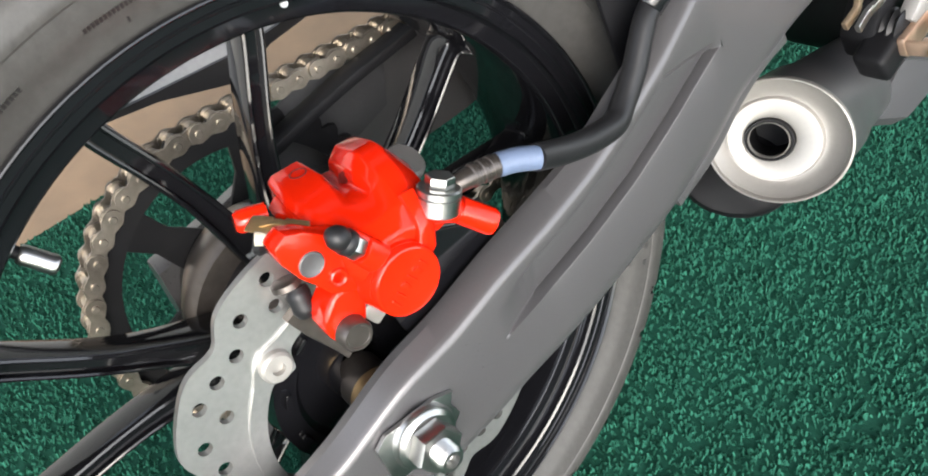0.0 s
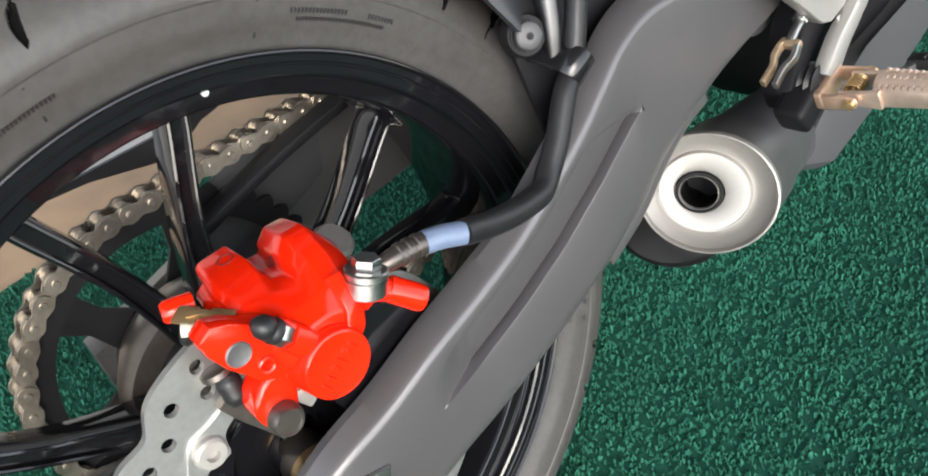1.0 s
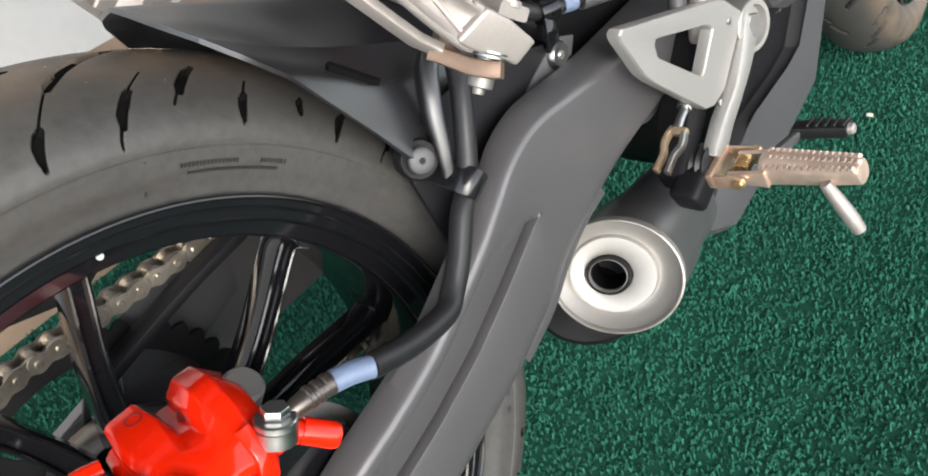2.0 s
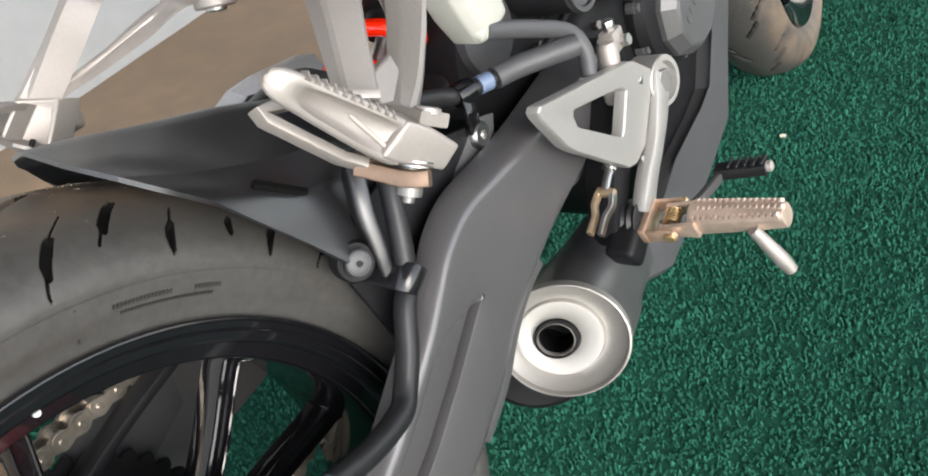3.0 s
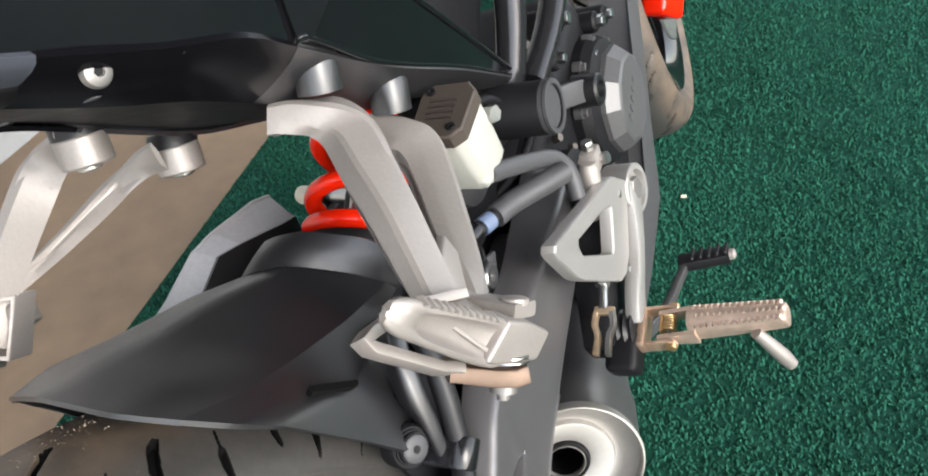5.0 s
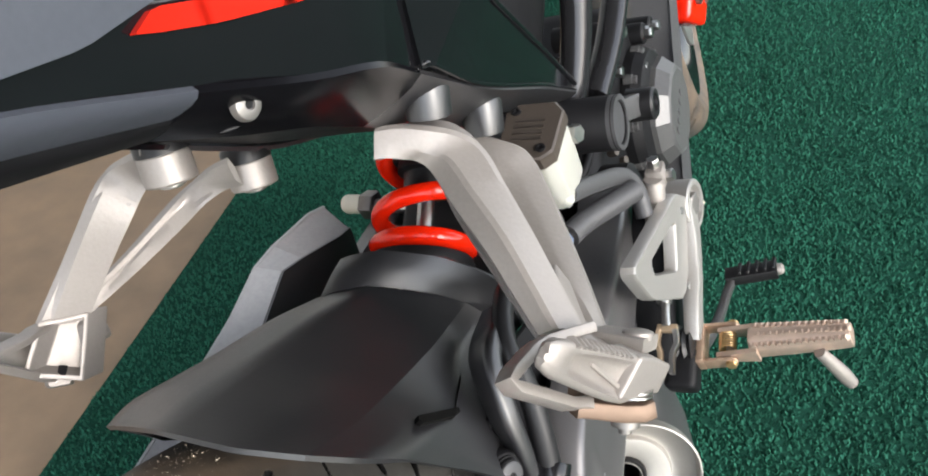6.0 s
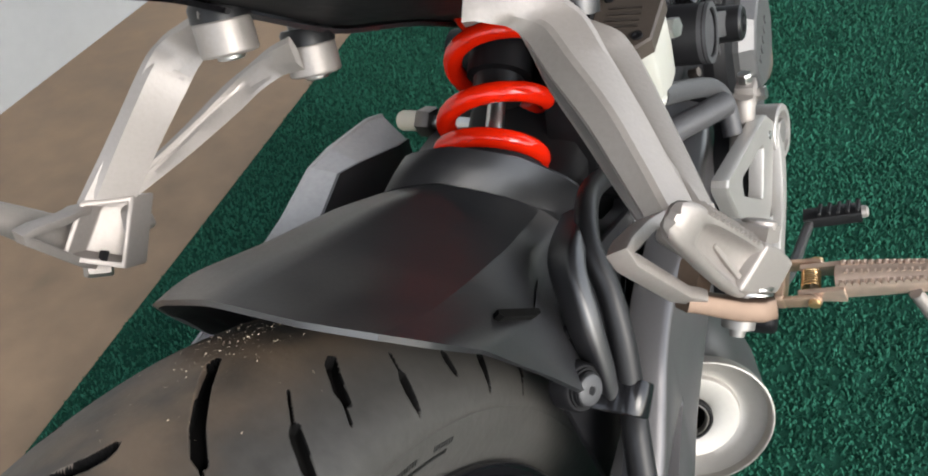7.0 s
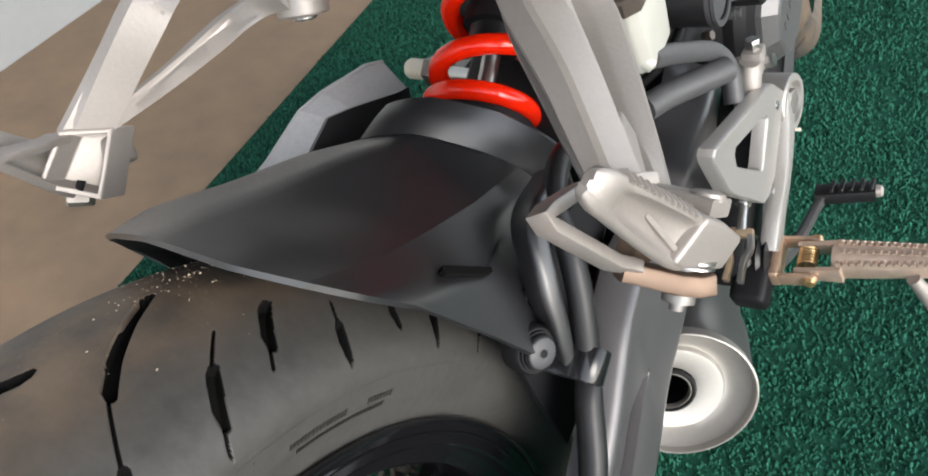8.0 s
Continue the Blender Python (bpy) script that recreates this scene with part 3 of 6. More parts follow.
def smooth_rows(rows, n=5):
    v = [np.array(r) for r in rows]
    v = [2 * v[0] - v[1]] + v + [2 * v[-1] - v[-2]]
    out = []
    for a, b, c, d in zip(v, v[1:], v[2:], v[3:]):
        for k in range(n):
            t = k / n
            out.append(0.5 * (2 * b + (c - a) * t + (2 * a - 5 * b + 4 * c - d) * t * t + (3 * b - a - 3 * c + d) * t ** 3))
    return out + [v[-2]]


def arm_section(y, zb, zt, xi, xo):
    """Box section with a bevelled crease on top and, along part of its length, the pressed panel and its slot."""
    h = zt - zb
    line, slot = (float(np.interp(y, [p[0] for p in PRESS], [p[k] for p in PRESS])) for k in (1, 2))
    q = min(max((y - 0.064) / 0.034, 0.0), 1.0) * min(max((0.276 - y) / 0.010, 0.0), 1.0)
    g = min(max((y - 0.094) / 0.012, 0.0), 1.0) * min(max((0.274 - y) / 0.006, 0.0), 1.0)
    if y < 0.060 or y > 0.278:
        line, slot = zb + 0.66 * h, zb + 0.50 * h
    line = min(line, zt - 0.012)
    d, w = 0.0075 * q, 0.0017
    pts = [(xi + 0.004, zb), (xo - 0.010, zb), (xo - 0.0045, zb + 0.03 * h), (xo - 0.0012, zb + 0.08 * h), (xo, zb + 0.16 * h),
           (xo, slot - w - 0.0022), (xo - 0.0006 * g, slot - w), (xo - d - 0.004 * g, slot - w + 0.0008), (xo - d - 0.004 * g, slot + w - 0.0012), (xo - 0.9 * d, slot + w), (xo - 0.78 * d, slot + w + 0.0016),
           (xo - 0.60 * d, line - 0.0046), (xo - 0.0004 * q, line), (xo, line + 0.0008),
           (xo, zt - 0.0060), (xo - 0.0006, zt - 0.0030), (xo - 0.0022, zt - 0.0008), (xo - 0.0050, zt + 0.0010), (xi + 0.0155, zt + 0.0062), (xi + 0.0095, zt + 0.0060), (xi + 0.0072, zt - 0.003), (xi, zb + 0.12 * h)]
    return [Vector((x, y, z)) for x, z in pts]


arm_rows = []
for a_, b_ in zip(smooth_rows(ARM, 12), smooth_rows(ARM, 12)[1:]):
    arm_rows.append(a_)
    if 0.055 < a_[0] < 0.285 and b_[0] - a_[0] > 0.0028:
        arm_rows.append((np.array(a_) + np.array(b_)) / 2)
arm_rows.append(smooth_rows(ARM, 12)[-1])
arm_bm = loft([arm_section(*r) for r in arm_rows])
K_ARM = 22
arm_bm.faces.ensure_lookup_table()
# slot floor faces are blackened: painted shade, the arm's paint is the same throughout
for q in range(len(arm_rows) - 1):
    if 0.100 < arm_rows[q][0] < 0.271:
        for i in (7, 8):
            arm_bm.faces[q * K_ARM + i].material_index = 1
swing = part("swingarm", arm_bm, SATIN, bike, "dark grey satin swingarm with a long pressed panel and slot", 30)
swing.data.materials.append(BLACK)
# seam flange under the front of the arm
fl = [(0.225, -0.006), (0.262, 0.012), (0.292, 0.036), (0.320, 0.052), (0.345, 0.060)]
part("arm_flange", bar([(0.112, y + 0.006, z) for y, z in fl], [(0.006, 0.009)] * 3, X), SATIN, swing)
# left arm, plain, outside the chain
L_ARM = [(-0.060, -0.030, 0.022), (0.0, -0.040, 0.034), (0.06, -0.020, 0.052), (0.15, 0.000, 0.086), (0.25, 0.010, 0.112), (0.36, 0.04, 0.130), (0.54, 0.06, 0.130)]
larm = loft([[Vector((x, y, zb + (zt - zb) * k)) for x, k in ((-0.108, 0), (-0.108, 1.0), (-0.116, 1.08), (-0.132, 1.04), (-0.138, 0.9), (-0.138, 0.1), (-0.130, 0))] for y, zb, zt in smooth_rows(L_ARM)])
part("left_arm", larm, SATIN, swing)
part("cross_tube", lathe([(-0.12, 0.032), (0.10, 0.032)], (0, 0.45, 0.09), X, 24), SATIN, swing)
RUBSTRIP = material("worn_grey_rubber", (0.42, 0.42, 0.41), 0.55, vary=0.15)
plate = slab([(0.04, 0.040), (0.06, 0.090), (0.125, 0.112), (0.17, 0.106), (0.155, 0.050), (0.10, 0.030)], -0.1075, -0.104, yz, 0.001)
part("inner_plate", plate, GREYPL, swing)
part("rub_strip", bar([(-0.062, 0.03, 0.086), (-0.062, 0.10, 0.104), (-0.062, 0.17, 0.116)], [(0.004, 0.010)] * 2, X), BLACK, swing)
part("rub_strip", bar([(-0.086, 0.128, 0.106), (-0.086, 0.160, 0.110), (-0.086, 0.196, 0.113)], [(0.0050, 0.006)] * 2, X), RUBSTRIP, swing, "light grey chain rub strip")

# --- axle ---
adj = slab([(-0.024, -0.012), (-0.026, 0.012), (-0.018, 0.018), (0.016, 0.018), (0.028, 0.014), (0.024, 0.006), (0.028, -0.004), (0.014, -0.018), (-0.016, -0.018)], 0.136, 0.139, yz, 0.0006)
bmesh.ops.translate(adj, vec=(0, -0.008, -0.012), verts=adj.verts)
ax = part("axle", adj, STEEL, bike, "zinc rear axle nut, washer and adjuster plate")
AX = (0, -0.006, -0.0115)
part("washer", lathe([(0.139, 0.006), (0.139, 0.0205), (0.1405, 0.0210), (0.1425, 0.0200), (0.1425, 0.006)], AX, X, 32), STEEL, ax)
nut = lathe([(0.1425, 0.0185), (0.1440, 0.0190), (0.1460, 0.0165)], AX, X, 32)
hexnut((0.145, AX[1], AX[2]), X, 0.0155, 0.012, nut)
part("axle_nut", nut, STEEL, ax)
part("axle_thread", lathe([(0.12, 0.0085)] + [(0.150 + 0.0007 * k, 0.0085 - 0.0007 * (k % 2)) for k in range(24)] + [(0.1675, 0.0065), (0.1675, 0.0045), (0.162, 0.0040), (0.162, 0.0002)], AX, X, 24), STEEL, ax)
part("axle_spacer", lathe([(0.066, 0.0165), (0.097, 0.0165)], AX, X, 24), DARKSTEEL, ax)

# --- caliper ---
STRAP = material("black_coated_strap", (0.007, 0.007, 0.008), 0.20, vary=0.15)
STAY = material("dull_grey_steel", (0.22, 0.21, 0.20), 0.5, metal=0.7, vary=0.15, stain=20)
# darkened red that paints the shade inside the caliper's shallow holes
DEEPRED = material("unlit_red_bore", (0.10, 0.004, 0.002), 0.6, vary=0.1)
plate_o = [(-0.0368, 0.1440), (-0.0290, 0.1480), (-0.0205, 0.1440), (-0.0120, 0.1370), (-0.002, 0.1320), (0.004, 0.112), (-0.004, 0.098), (-0.0130, 0.1015), (-0.0205, 0.1060), (-0.0255, 0.1150), (-0.0310, 0.1230), (-0.0360, 0.1350)]
cal_bm = slab(plate_o, 0.1250, 0.1385, yz, 0.0018)
cal = part("brake_caliper", cal_bm, RED, bike, "glossy red rear brake caliper with round piston cover", 30)
# one casting: flat top lug, notch, tall lobe, and the shoulder that slopes down to the piston
BODY = {
    0.0700: [(-0.004, 0.116), (-0.0085, 0.128), (-0.0075, 0.1385), (-0.0045, 0.1410), (0.0120, 0.1410), (0.0175, 0.127), (0.0262, 0.126), (0.0275, 0.131), (0.035, 0.1375), (0.047, 0.1365), (0.0590, 0.120), (0.053, 0.104), (0.020, 0.100)],
    0.0950: [(-0.012, 0.112), (-0.0145, 0.128), (-0.0120, 0.1380), (-0.0085, 0.1408), (0.0125, 0.1408), (0.0165, 0.1295), (0.0240, 0.1280), (0.0250, 0.1370), (0.0325, 0.1435), (0.045, 0.1430), (0.0580, 0.1225), (0.053, 0.102), (0.020, 0.092)],
    0.1050: [(-0.014, 0.110), (-0.0165, 0.128), (-0.0140, 0.1368), (-0.0085, 0.1398), (0.0105, 0.1394), (0.0150, 0.1325), (0.0225, 0.1310), (0.0248, 0.1385), (0.0318, 0.1440), (0.044, 0.1435), (0.0560, 0.1245), (0.052, 0.102), (0.020, 0.088)],
    0.1230: [(-0.012, 0.104), (-0.0165, 0.122), (-0.0125, 0.1340), (-0.0040, 0.1362), (0.0070, 0.1352), (0.0130, 0.1330), (0.0210, 0.1325), (0.0250, 0.1350), (0.0310, 0.1385), (0.0415, 0.1372), (0.0520, 0.1220), (0.0485, 0.104), (0.020, 0.084)],
    0.1380: [(-0.006, 0.098), (-0.0100, 0.112), (-0.0085, 0.1240), (0.0000, 0.1280), (0.0060, 0.1285), (0.0120, 0.1280), (0.0180, 0.1280), (0.0240, 0.1288), (0.0300, 0.1290), (0.0380, 0.1265), (0.0455, 0.1150), (0.0430, 0.102), (0.020, 0.084)],
    0.1460: [(-0.001, 0.096), (-0.0030, 0.106), (-0.0010, 0.1140), (0.0040, 0.1180), (0.0085, 0.1195), (0.0130, 0.1200), (0.0180, 0.1200), (0.0230, 0.1195), (0.0280, 0.1178), (0.0340, 0.1140), (0.0380, 0.1070), (0.0365, 0.100), (0.020, 0.086)],
}
core = loft([[Vector((x, y, z)) for y, z in o] for x, o in BODY.items()])
bmesh.ops.recalc_face_normals(core, faces=core.faces)
edge_bevel(core, 0.0016, 3, 22)
part("caliper_body", core, RED, cal, smooth=26)
lug_side = bar([(0.0860, -0.0115, 0.1330), (0.1100, -0.0150, 0.1320), (0.1260, -0.0150, 0.1290)], [(0.0045, 0.0040), (0.0050, 0.0048), (0.0040, 0.0040)], (0, -0.6, 0.8), corner=0.6)
part("caliper_rib", lug_side, RED, cal, smooth=40)
part("caliper_rib", bar([(0.1395, -0.0015, 0.1300), (0.1450, 0.0050, 0.1215), (0.1470, 0.0085, 0.1120)], [(0.0040, 0.0032), (0.0036, 0.0030), (0.003, 0.002)], X, corner=0.6), RED, cal)
part("caliper_rib", bar([(0.1350, 0.0350, 0.1300), (0.1445, 0.0335, 0.1180), (0.1480, 0.0290, 0.1080)], [(0.0045, 0.0035), (0.0042, 0.0035), (0.003, 0.002)], X, corner=0.6), RED, cal)
part("lug_hole", lathe([(-0.003, 0.0046), (0.0004, 0.0048), (0.0005, 0.0041), (-0.0030, 0.0038), (-0.0030, 0.0002)], (0.0832, 0.0055, 0.1408), (0, 0, 1), 24), DEEPRED, cal, "bolt hole in the caliper lug")
part("pin_hole", lathe([(0, 0.0048), (0.0006, 0.0046), (0.0006, 0.0036), (-0.004, 0.003), (-0.004, 0.0002)], (0.0950, 0.0235, 0.1300), (0.2, -0.9, 0.35), 20), DEEPRED, cal)
pc = (0, 0.0132, 0.0970)
part("piston_housing", lathe([(0.100, 0.0225), (0.138, 0.0212), (0.145, 0.0200), (0.1485, 0.0194)], pc, X, 56), RED, cal)
pcov = part("piston_cover", lathe([(0.147, 0.0191), (0.1515, 0.0190), (0.1528, 0.0184), (0.1532, 0.0174), (0.1530, 0.0168), (0.1530, 0.0002)], pc, X, 56), RED, cal)
for k, (w, h, lift) in enumerate(((0.0016, 0.0065, -0.0005), (0.0013, 0.0060, 0.0), (0.0030, 0.0052, 0.0006), (0.0013, 0.0070, 0.0004), (0.0030, 0.0050, 0.0), (0.0013, 0.0062, -0.0004))):
    part("raised_mark", block((0.1530, 0.0132 - 0.0105 + 0.0042 * k, 0.0970 - 0.0058 + 0.0023 * k + lift), (0.0024, w, h), 0.0005, (28 + 6 * (k % 2), 0, 0)), RED, pcov)
part("lower_lug", slab(hull_outline([(-0.0295, 0.0930), (-0.0170, 0.1050), (-0.0050, 0.0980), (-0.0090, 0.0790), (-0.0175, 0.0715), (-0.0275, 0.0780)], 3), 0.120, 0.1380, yz, 0.003, None, 3), RED, cal)
part("slide_pin", lathe([(0.126, 0.0092), (0.1300, 0.0092), (0.1440, 0.0088), (0.1462, 0.0076), (0.1462, 0.0064), (0.1456, 0.0060), (0.1456, 0.0002)], (0, -0.0190, 0.0808), X, 28), DARKSTEEL, cal, "dull steel slide pin end")
part("pin_boot", tube([(0.114, -0.0290, 0.104), (0.117, -0.0300, 0.097), (0.118, -0.0295, 0.090)], [0.0056, 0.0066, 0.0060, 0.0066, 0.0058], 18), HOSE, cal)
part("boot_collar", lathe([(0, 0.0060), (0.001, 0.0078), (0.004, 0.0078), (0.005, 0.0060)], (0.112, -0.0320, 0.110), (0.25, -0.05, -1), 20), DARKSTEEL, cal, "worn brown boot collar")
part("steel_spacer", block((0.1290, -0.0015, 0.0790), (0.012, 0.0125, 0.014), 0.002, (30, 0, 0)), CAPST, cal, "bright steel spacer")
part("plug_screw", lathe([(0.130, 0.0068), (0.1392, 0.0067), (0.1397, 0.0060), (0.1394, 0.0055), (0.1394, 0.0002)], (0, -0.0234, 0.1272), X, 28), GREYENG, cal, "grey flush plug")
part("small_ring", lathe([(0.134, 0.0052), (0.1400, 0.0048), (0.1406, 0.0040), (0.1400, 0.0028), (0.1385, 0.0024), (0.1385, 0.0002)], (0, -0.0142, 0.1128), X, 20), RED, cal)
# bleed screw under its rubber cap
ba = Vector((0.05, -0.55, 0.83))
bb = Vector((0.1440, -0.0010, 0.1240))
part("bleed_nipple", hexnut(bb, ba, 0.0066, 0.0065), STEEL, cal)
part("bleed_boss", lathe([(-0.014, 0.0085), (-0.001, 0.0075)], bb, ba, 20), RED, cal)
part("bleed_cap", lathe([(0.0060, 0.0050), (0.0065, 0.0066), (0.0095, 0.0068), (0.0110, 0.0058), (0.0125, 0.0064), (0.0165, 0.0058), (0.0200, 0.0034), (0.0210, 0.0006)], bb, ba, 20), HOSE, cal, "black rubber bleed cap")
# stub and its arm
part("stub_arm", tube([(0.126, 0.042, 0.112), (0.134, 0.056, 0.106), (0.139, 0.064, 0.100)], [0.0100, 0.0070, 0.0062], 18), RED, cal)
part("stub", lathe([(0, 0.0074), (0.018, 0.0076), (0.0208, 0.0068), (0.0222, 0.004), (0.0225, 0.0003)], (0.1365, 0.0600, 0.1045), (0.36, 0.62, -0.66), 24), RED, cal)
part("stub_web", slab([(0.040, 0.114), (0.050, 0.112), (0.058, 0.106), (0.053, 0.099), (0.046, 0.0975), (0.040, 0.101)], 0.127, 0.134, yz, 0.003, None, 3), RED, cal)
# banjo bolt
bax = Vector((0.05, 0.36, 0.88))
bo = Vector((0.1420, 0.0450, 0.1150))
part("banjo", lathe([(0, 0.0106), (0.0008, 0.0114), (0.0090, 0.0114), (0.0094, 0.0104), (0.0102, 0.0104), (0.0106, 0.0114), (0.0130, 0.0114), (0.0138, 0.0104), (0.0138, 0.0003)], bo, bax, 36), STEEL, cal, "bright steel banjo fitting")
part("banjo_bolt", hexnut(bo + bax.normalized() * 0.0138, bax, 0.0076, 0.0060), STEEL, cal)
part("bracket_lug", lathe([(0, 0.0125), (0.010, 0.0120), (0.012, 0.0100), (0.012, 0.0003)], (0.090, 0.056, 0.113), (0.5, 0.3, 0.75), 28), STAY, cal, "dull grey caliper bracket end")
# pad pin with its spring clip
part("pad_pin", lathe([(0, 0.0062), (0.008, 0.0064), (0.014, 0.0060), (0.016, 0.0045), (0.016, 0.0004)], (0.094, -0.0210, 0.1365), (-0.18, -0.96, 0.20), 20), RED, cal)
part("rubber_boot", lathe([(0, 0.0056), (0.003, 0.0070), (0.006, 0.0056), (0.009, 0.0068), (0.012, 0.0056), (0.015, 0.0064)], (0.103, -0.0350, 0.1320), (0.45, 0.80, -0.3), 20), HOSE, cal)
part("boot_sleeve", lathe([(0, 0.0036), (0.010, 0.0036)], (0.109, -0.0350, 0.1370), (0.45, 0.80, -0.3), 14), CREAM, cal)
clip_place = lambda u, v, w: Vector((0.1060, -0.0290, 0.1395)) + Vector((0.80, 0.58, -0.16)) * u + Vector((-0.55, 0.80, 0.22)) * v + Vector((0.26, -0.09, 0.96)) * w
clip = slab([(-0.007, -0.0045), (0.005, -0.0050), (0.006, -0.0015), (0.011, -0.0015), (0.012, -0.0050), (0.024, -0.0045), (0.026, 0.0005), (0.024, 0.0050), (0.012, 0.0055), (0.011, 0.0022), (0.006, 0.0022), (0.005, 0.0055), (-0.006, 0.0050)], 0, 0.0012, clip_place, 0.0003)
part("pad_spring", clip, BRASS, cal, "gold zinc pad spring clip")
part("spring_tongue", bar([clip_place(0.000, 0.0, 0.0010), clip_place(0.010, 0.001, 0.0035), clip_place(0.020, 0.0, 0.0010)], [(0.0016, 0.0005)] * 2, (0.26, -0.09, 0.96)), BRASS, cal)
part("caliper_bracket", slab(hull_outline([(0.0300, 0.0960), (0.0536, 0.0830), (0.0690, 0.0760), (0.0900, 0.0660), (0.0947, 0.0435), (0.0660, 0.0300), (0.0361, 0.0220), (0.0200, 0.0300), (0.0160, 0.0600)], 3), 0.1055, 0.1100, yz, 0.0012), GLOSS, cal, "gloss black caliper bracket")
# steel arm from the caliper down to the axle, with its bush
part("caliper_stay", bar([(0.104, -0.0330, 0.086), (0.104, -0.0260, 0.070), (0.104, -0.0170, 0.054), (0.104, -0.0110, 0.043)], [(0.0065, 0.003), (0.0065, 0.003), (0.0075, 0.003)], X), DARKSTEEL, cal, "dark steel caliper stay")
part("stay_bush", lathe([(0.088, 0.0175), (0.103, 0.0175), (0.1045, 0.0165), (0.1045, 0.0125), (0.1030, 0.0120)], (0, -0.006, -0.0115), X, 36), BRASS, cal, "brown zinc bush round the axle")

# --- brake hose ---
hose_pts = [(0.1480, 0.106, 0.1135), (0.1440, 0.130, 0.1030), (0.1400, 0.152, 0.0960), (0.1350, 0.174, 0.0920), (0.1305, 0.187, 0.0970), (0.1270, 0.203, 0.1110), (0.1220, 0.2205, 0.1310), (0.1185, 0.2345, 0.1425), (0.1150, 0.249, 0.1715), (0.1085, 0.262, 0.195), (0.098, 0.276, 0.213), (0.089, 0.308, 0.217), (0.084, 0.346, 0.202), (0.088, 0.372, 0.190), (0.104, 0.415, 0.184), (0.129, 0.456, 0.177)]
hose = part("brake_hose", tube(hose_pts, [0.0076, 0.0078, 0.0076, 0.0070, 0.0066, 0.0064, 0.0062], 18, 8), HOSE, bike, "black rubber rear brake hose")
part("hose_sleeve", tube([(0.1425, 0.086, 0.1190), (0.1450, 0.096, 0.1170), (0.1485, 0.1075, 0.1130)], 0.0066, 16), BLUE, hose, "pale blue ribbed hose end")
fit_bm = tube([(0.1395, 0.055, 0.1205), (0.1410, 0.066, 0.1215), (0.1425, 0.087, 0.1188)], [0.0042, 0.0056, 0.0062], 14)
d0 = Vector((0.05, 0.95, -0.12))
for k in range(3):
    lathe([(0, 0.0055), (0.001, 0.0066), (0.0035, 0.0066), (0.0045, 0.0055)], Vector((0.1412, 0.069, 0.1213)) + d0.normalized() * 0.0055 * k, d0, 16, fit_bm)
part("hose_fitting", fit_bm, DARKSTEEL, hose)
part("hose_sleeve", tube([(0.0985, 0.400, 0.1858), (0.106, 0.418, 0.1838), (0.118, 0.438, 0.1805), (0.131, 0.460, 0.1765)], 0.0084, 18), GREYPL, hose, "grey rubber hose sleeve")
# strap that holds the hose on the mudguard
hc, sw = Vector((0.1185, 0.2345, 0.1425)), Vector((0.05, 0.83, 0.55)).normalized()
sn = Vector((0.405, -0.522, 0.751))
se = sn.cross(sw) if sn.cross(sw).x > 0 else sw.cross(sn)
strap_rows = []
for a, b, na, nb in ((-0.0270, 0.0020, 0, 1), (-0.0200, 0.0048, 0, 1), (-0.0100, 0.0066, 0, 1), (-0.0066, 0.0074, -0.2, 1), (-0.0058, 0.0080, -0.2, 1), (-0.0030, 0.0086, -0.2, 1), (0.0005, 0.0088, 0.1, 1), (0.0040, 0.0080, 0.5, 0.85), (0.0070, 0.0055, 0.8, 0.6), (0.0088, 0.0015, 1, 0.15), (0.0088, -0.0030, 1, -0.2), (0.0070, -0.0065, 0.8, -0.7)):
    o, up = hc + se * a + sn * b, (se * na + sn * nb).normalized()
    strap_rows.append([o + sw * p + up * q for p, q in ((0.0094, -0.0010), (0.0094, 0.0004), (0.0084, 0.0012), (-0.0084, 0.0012), (-0.0094, 0.0004), (-0.0094, -0.0010))])
strap = loft(strap_rows)
part("hose_strap", strap, STRAP, hose, "black hose clamp strap")

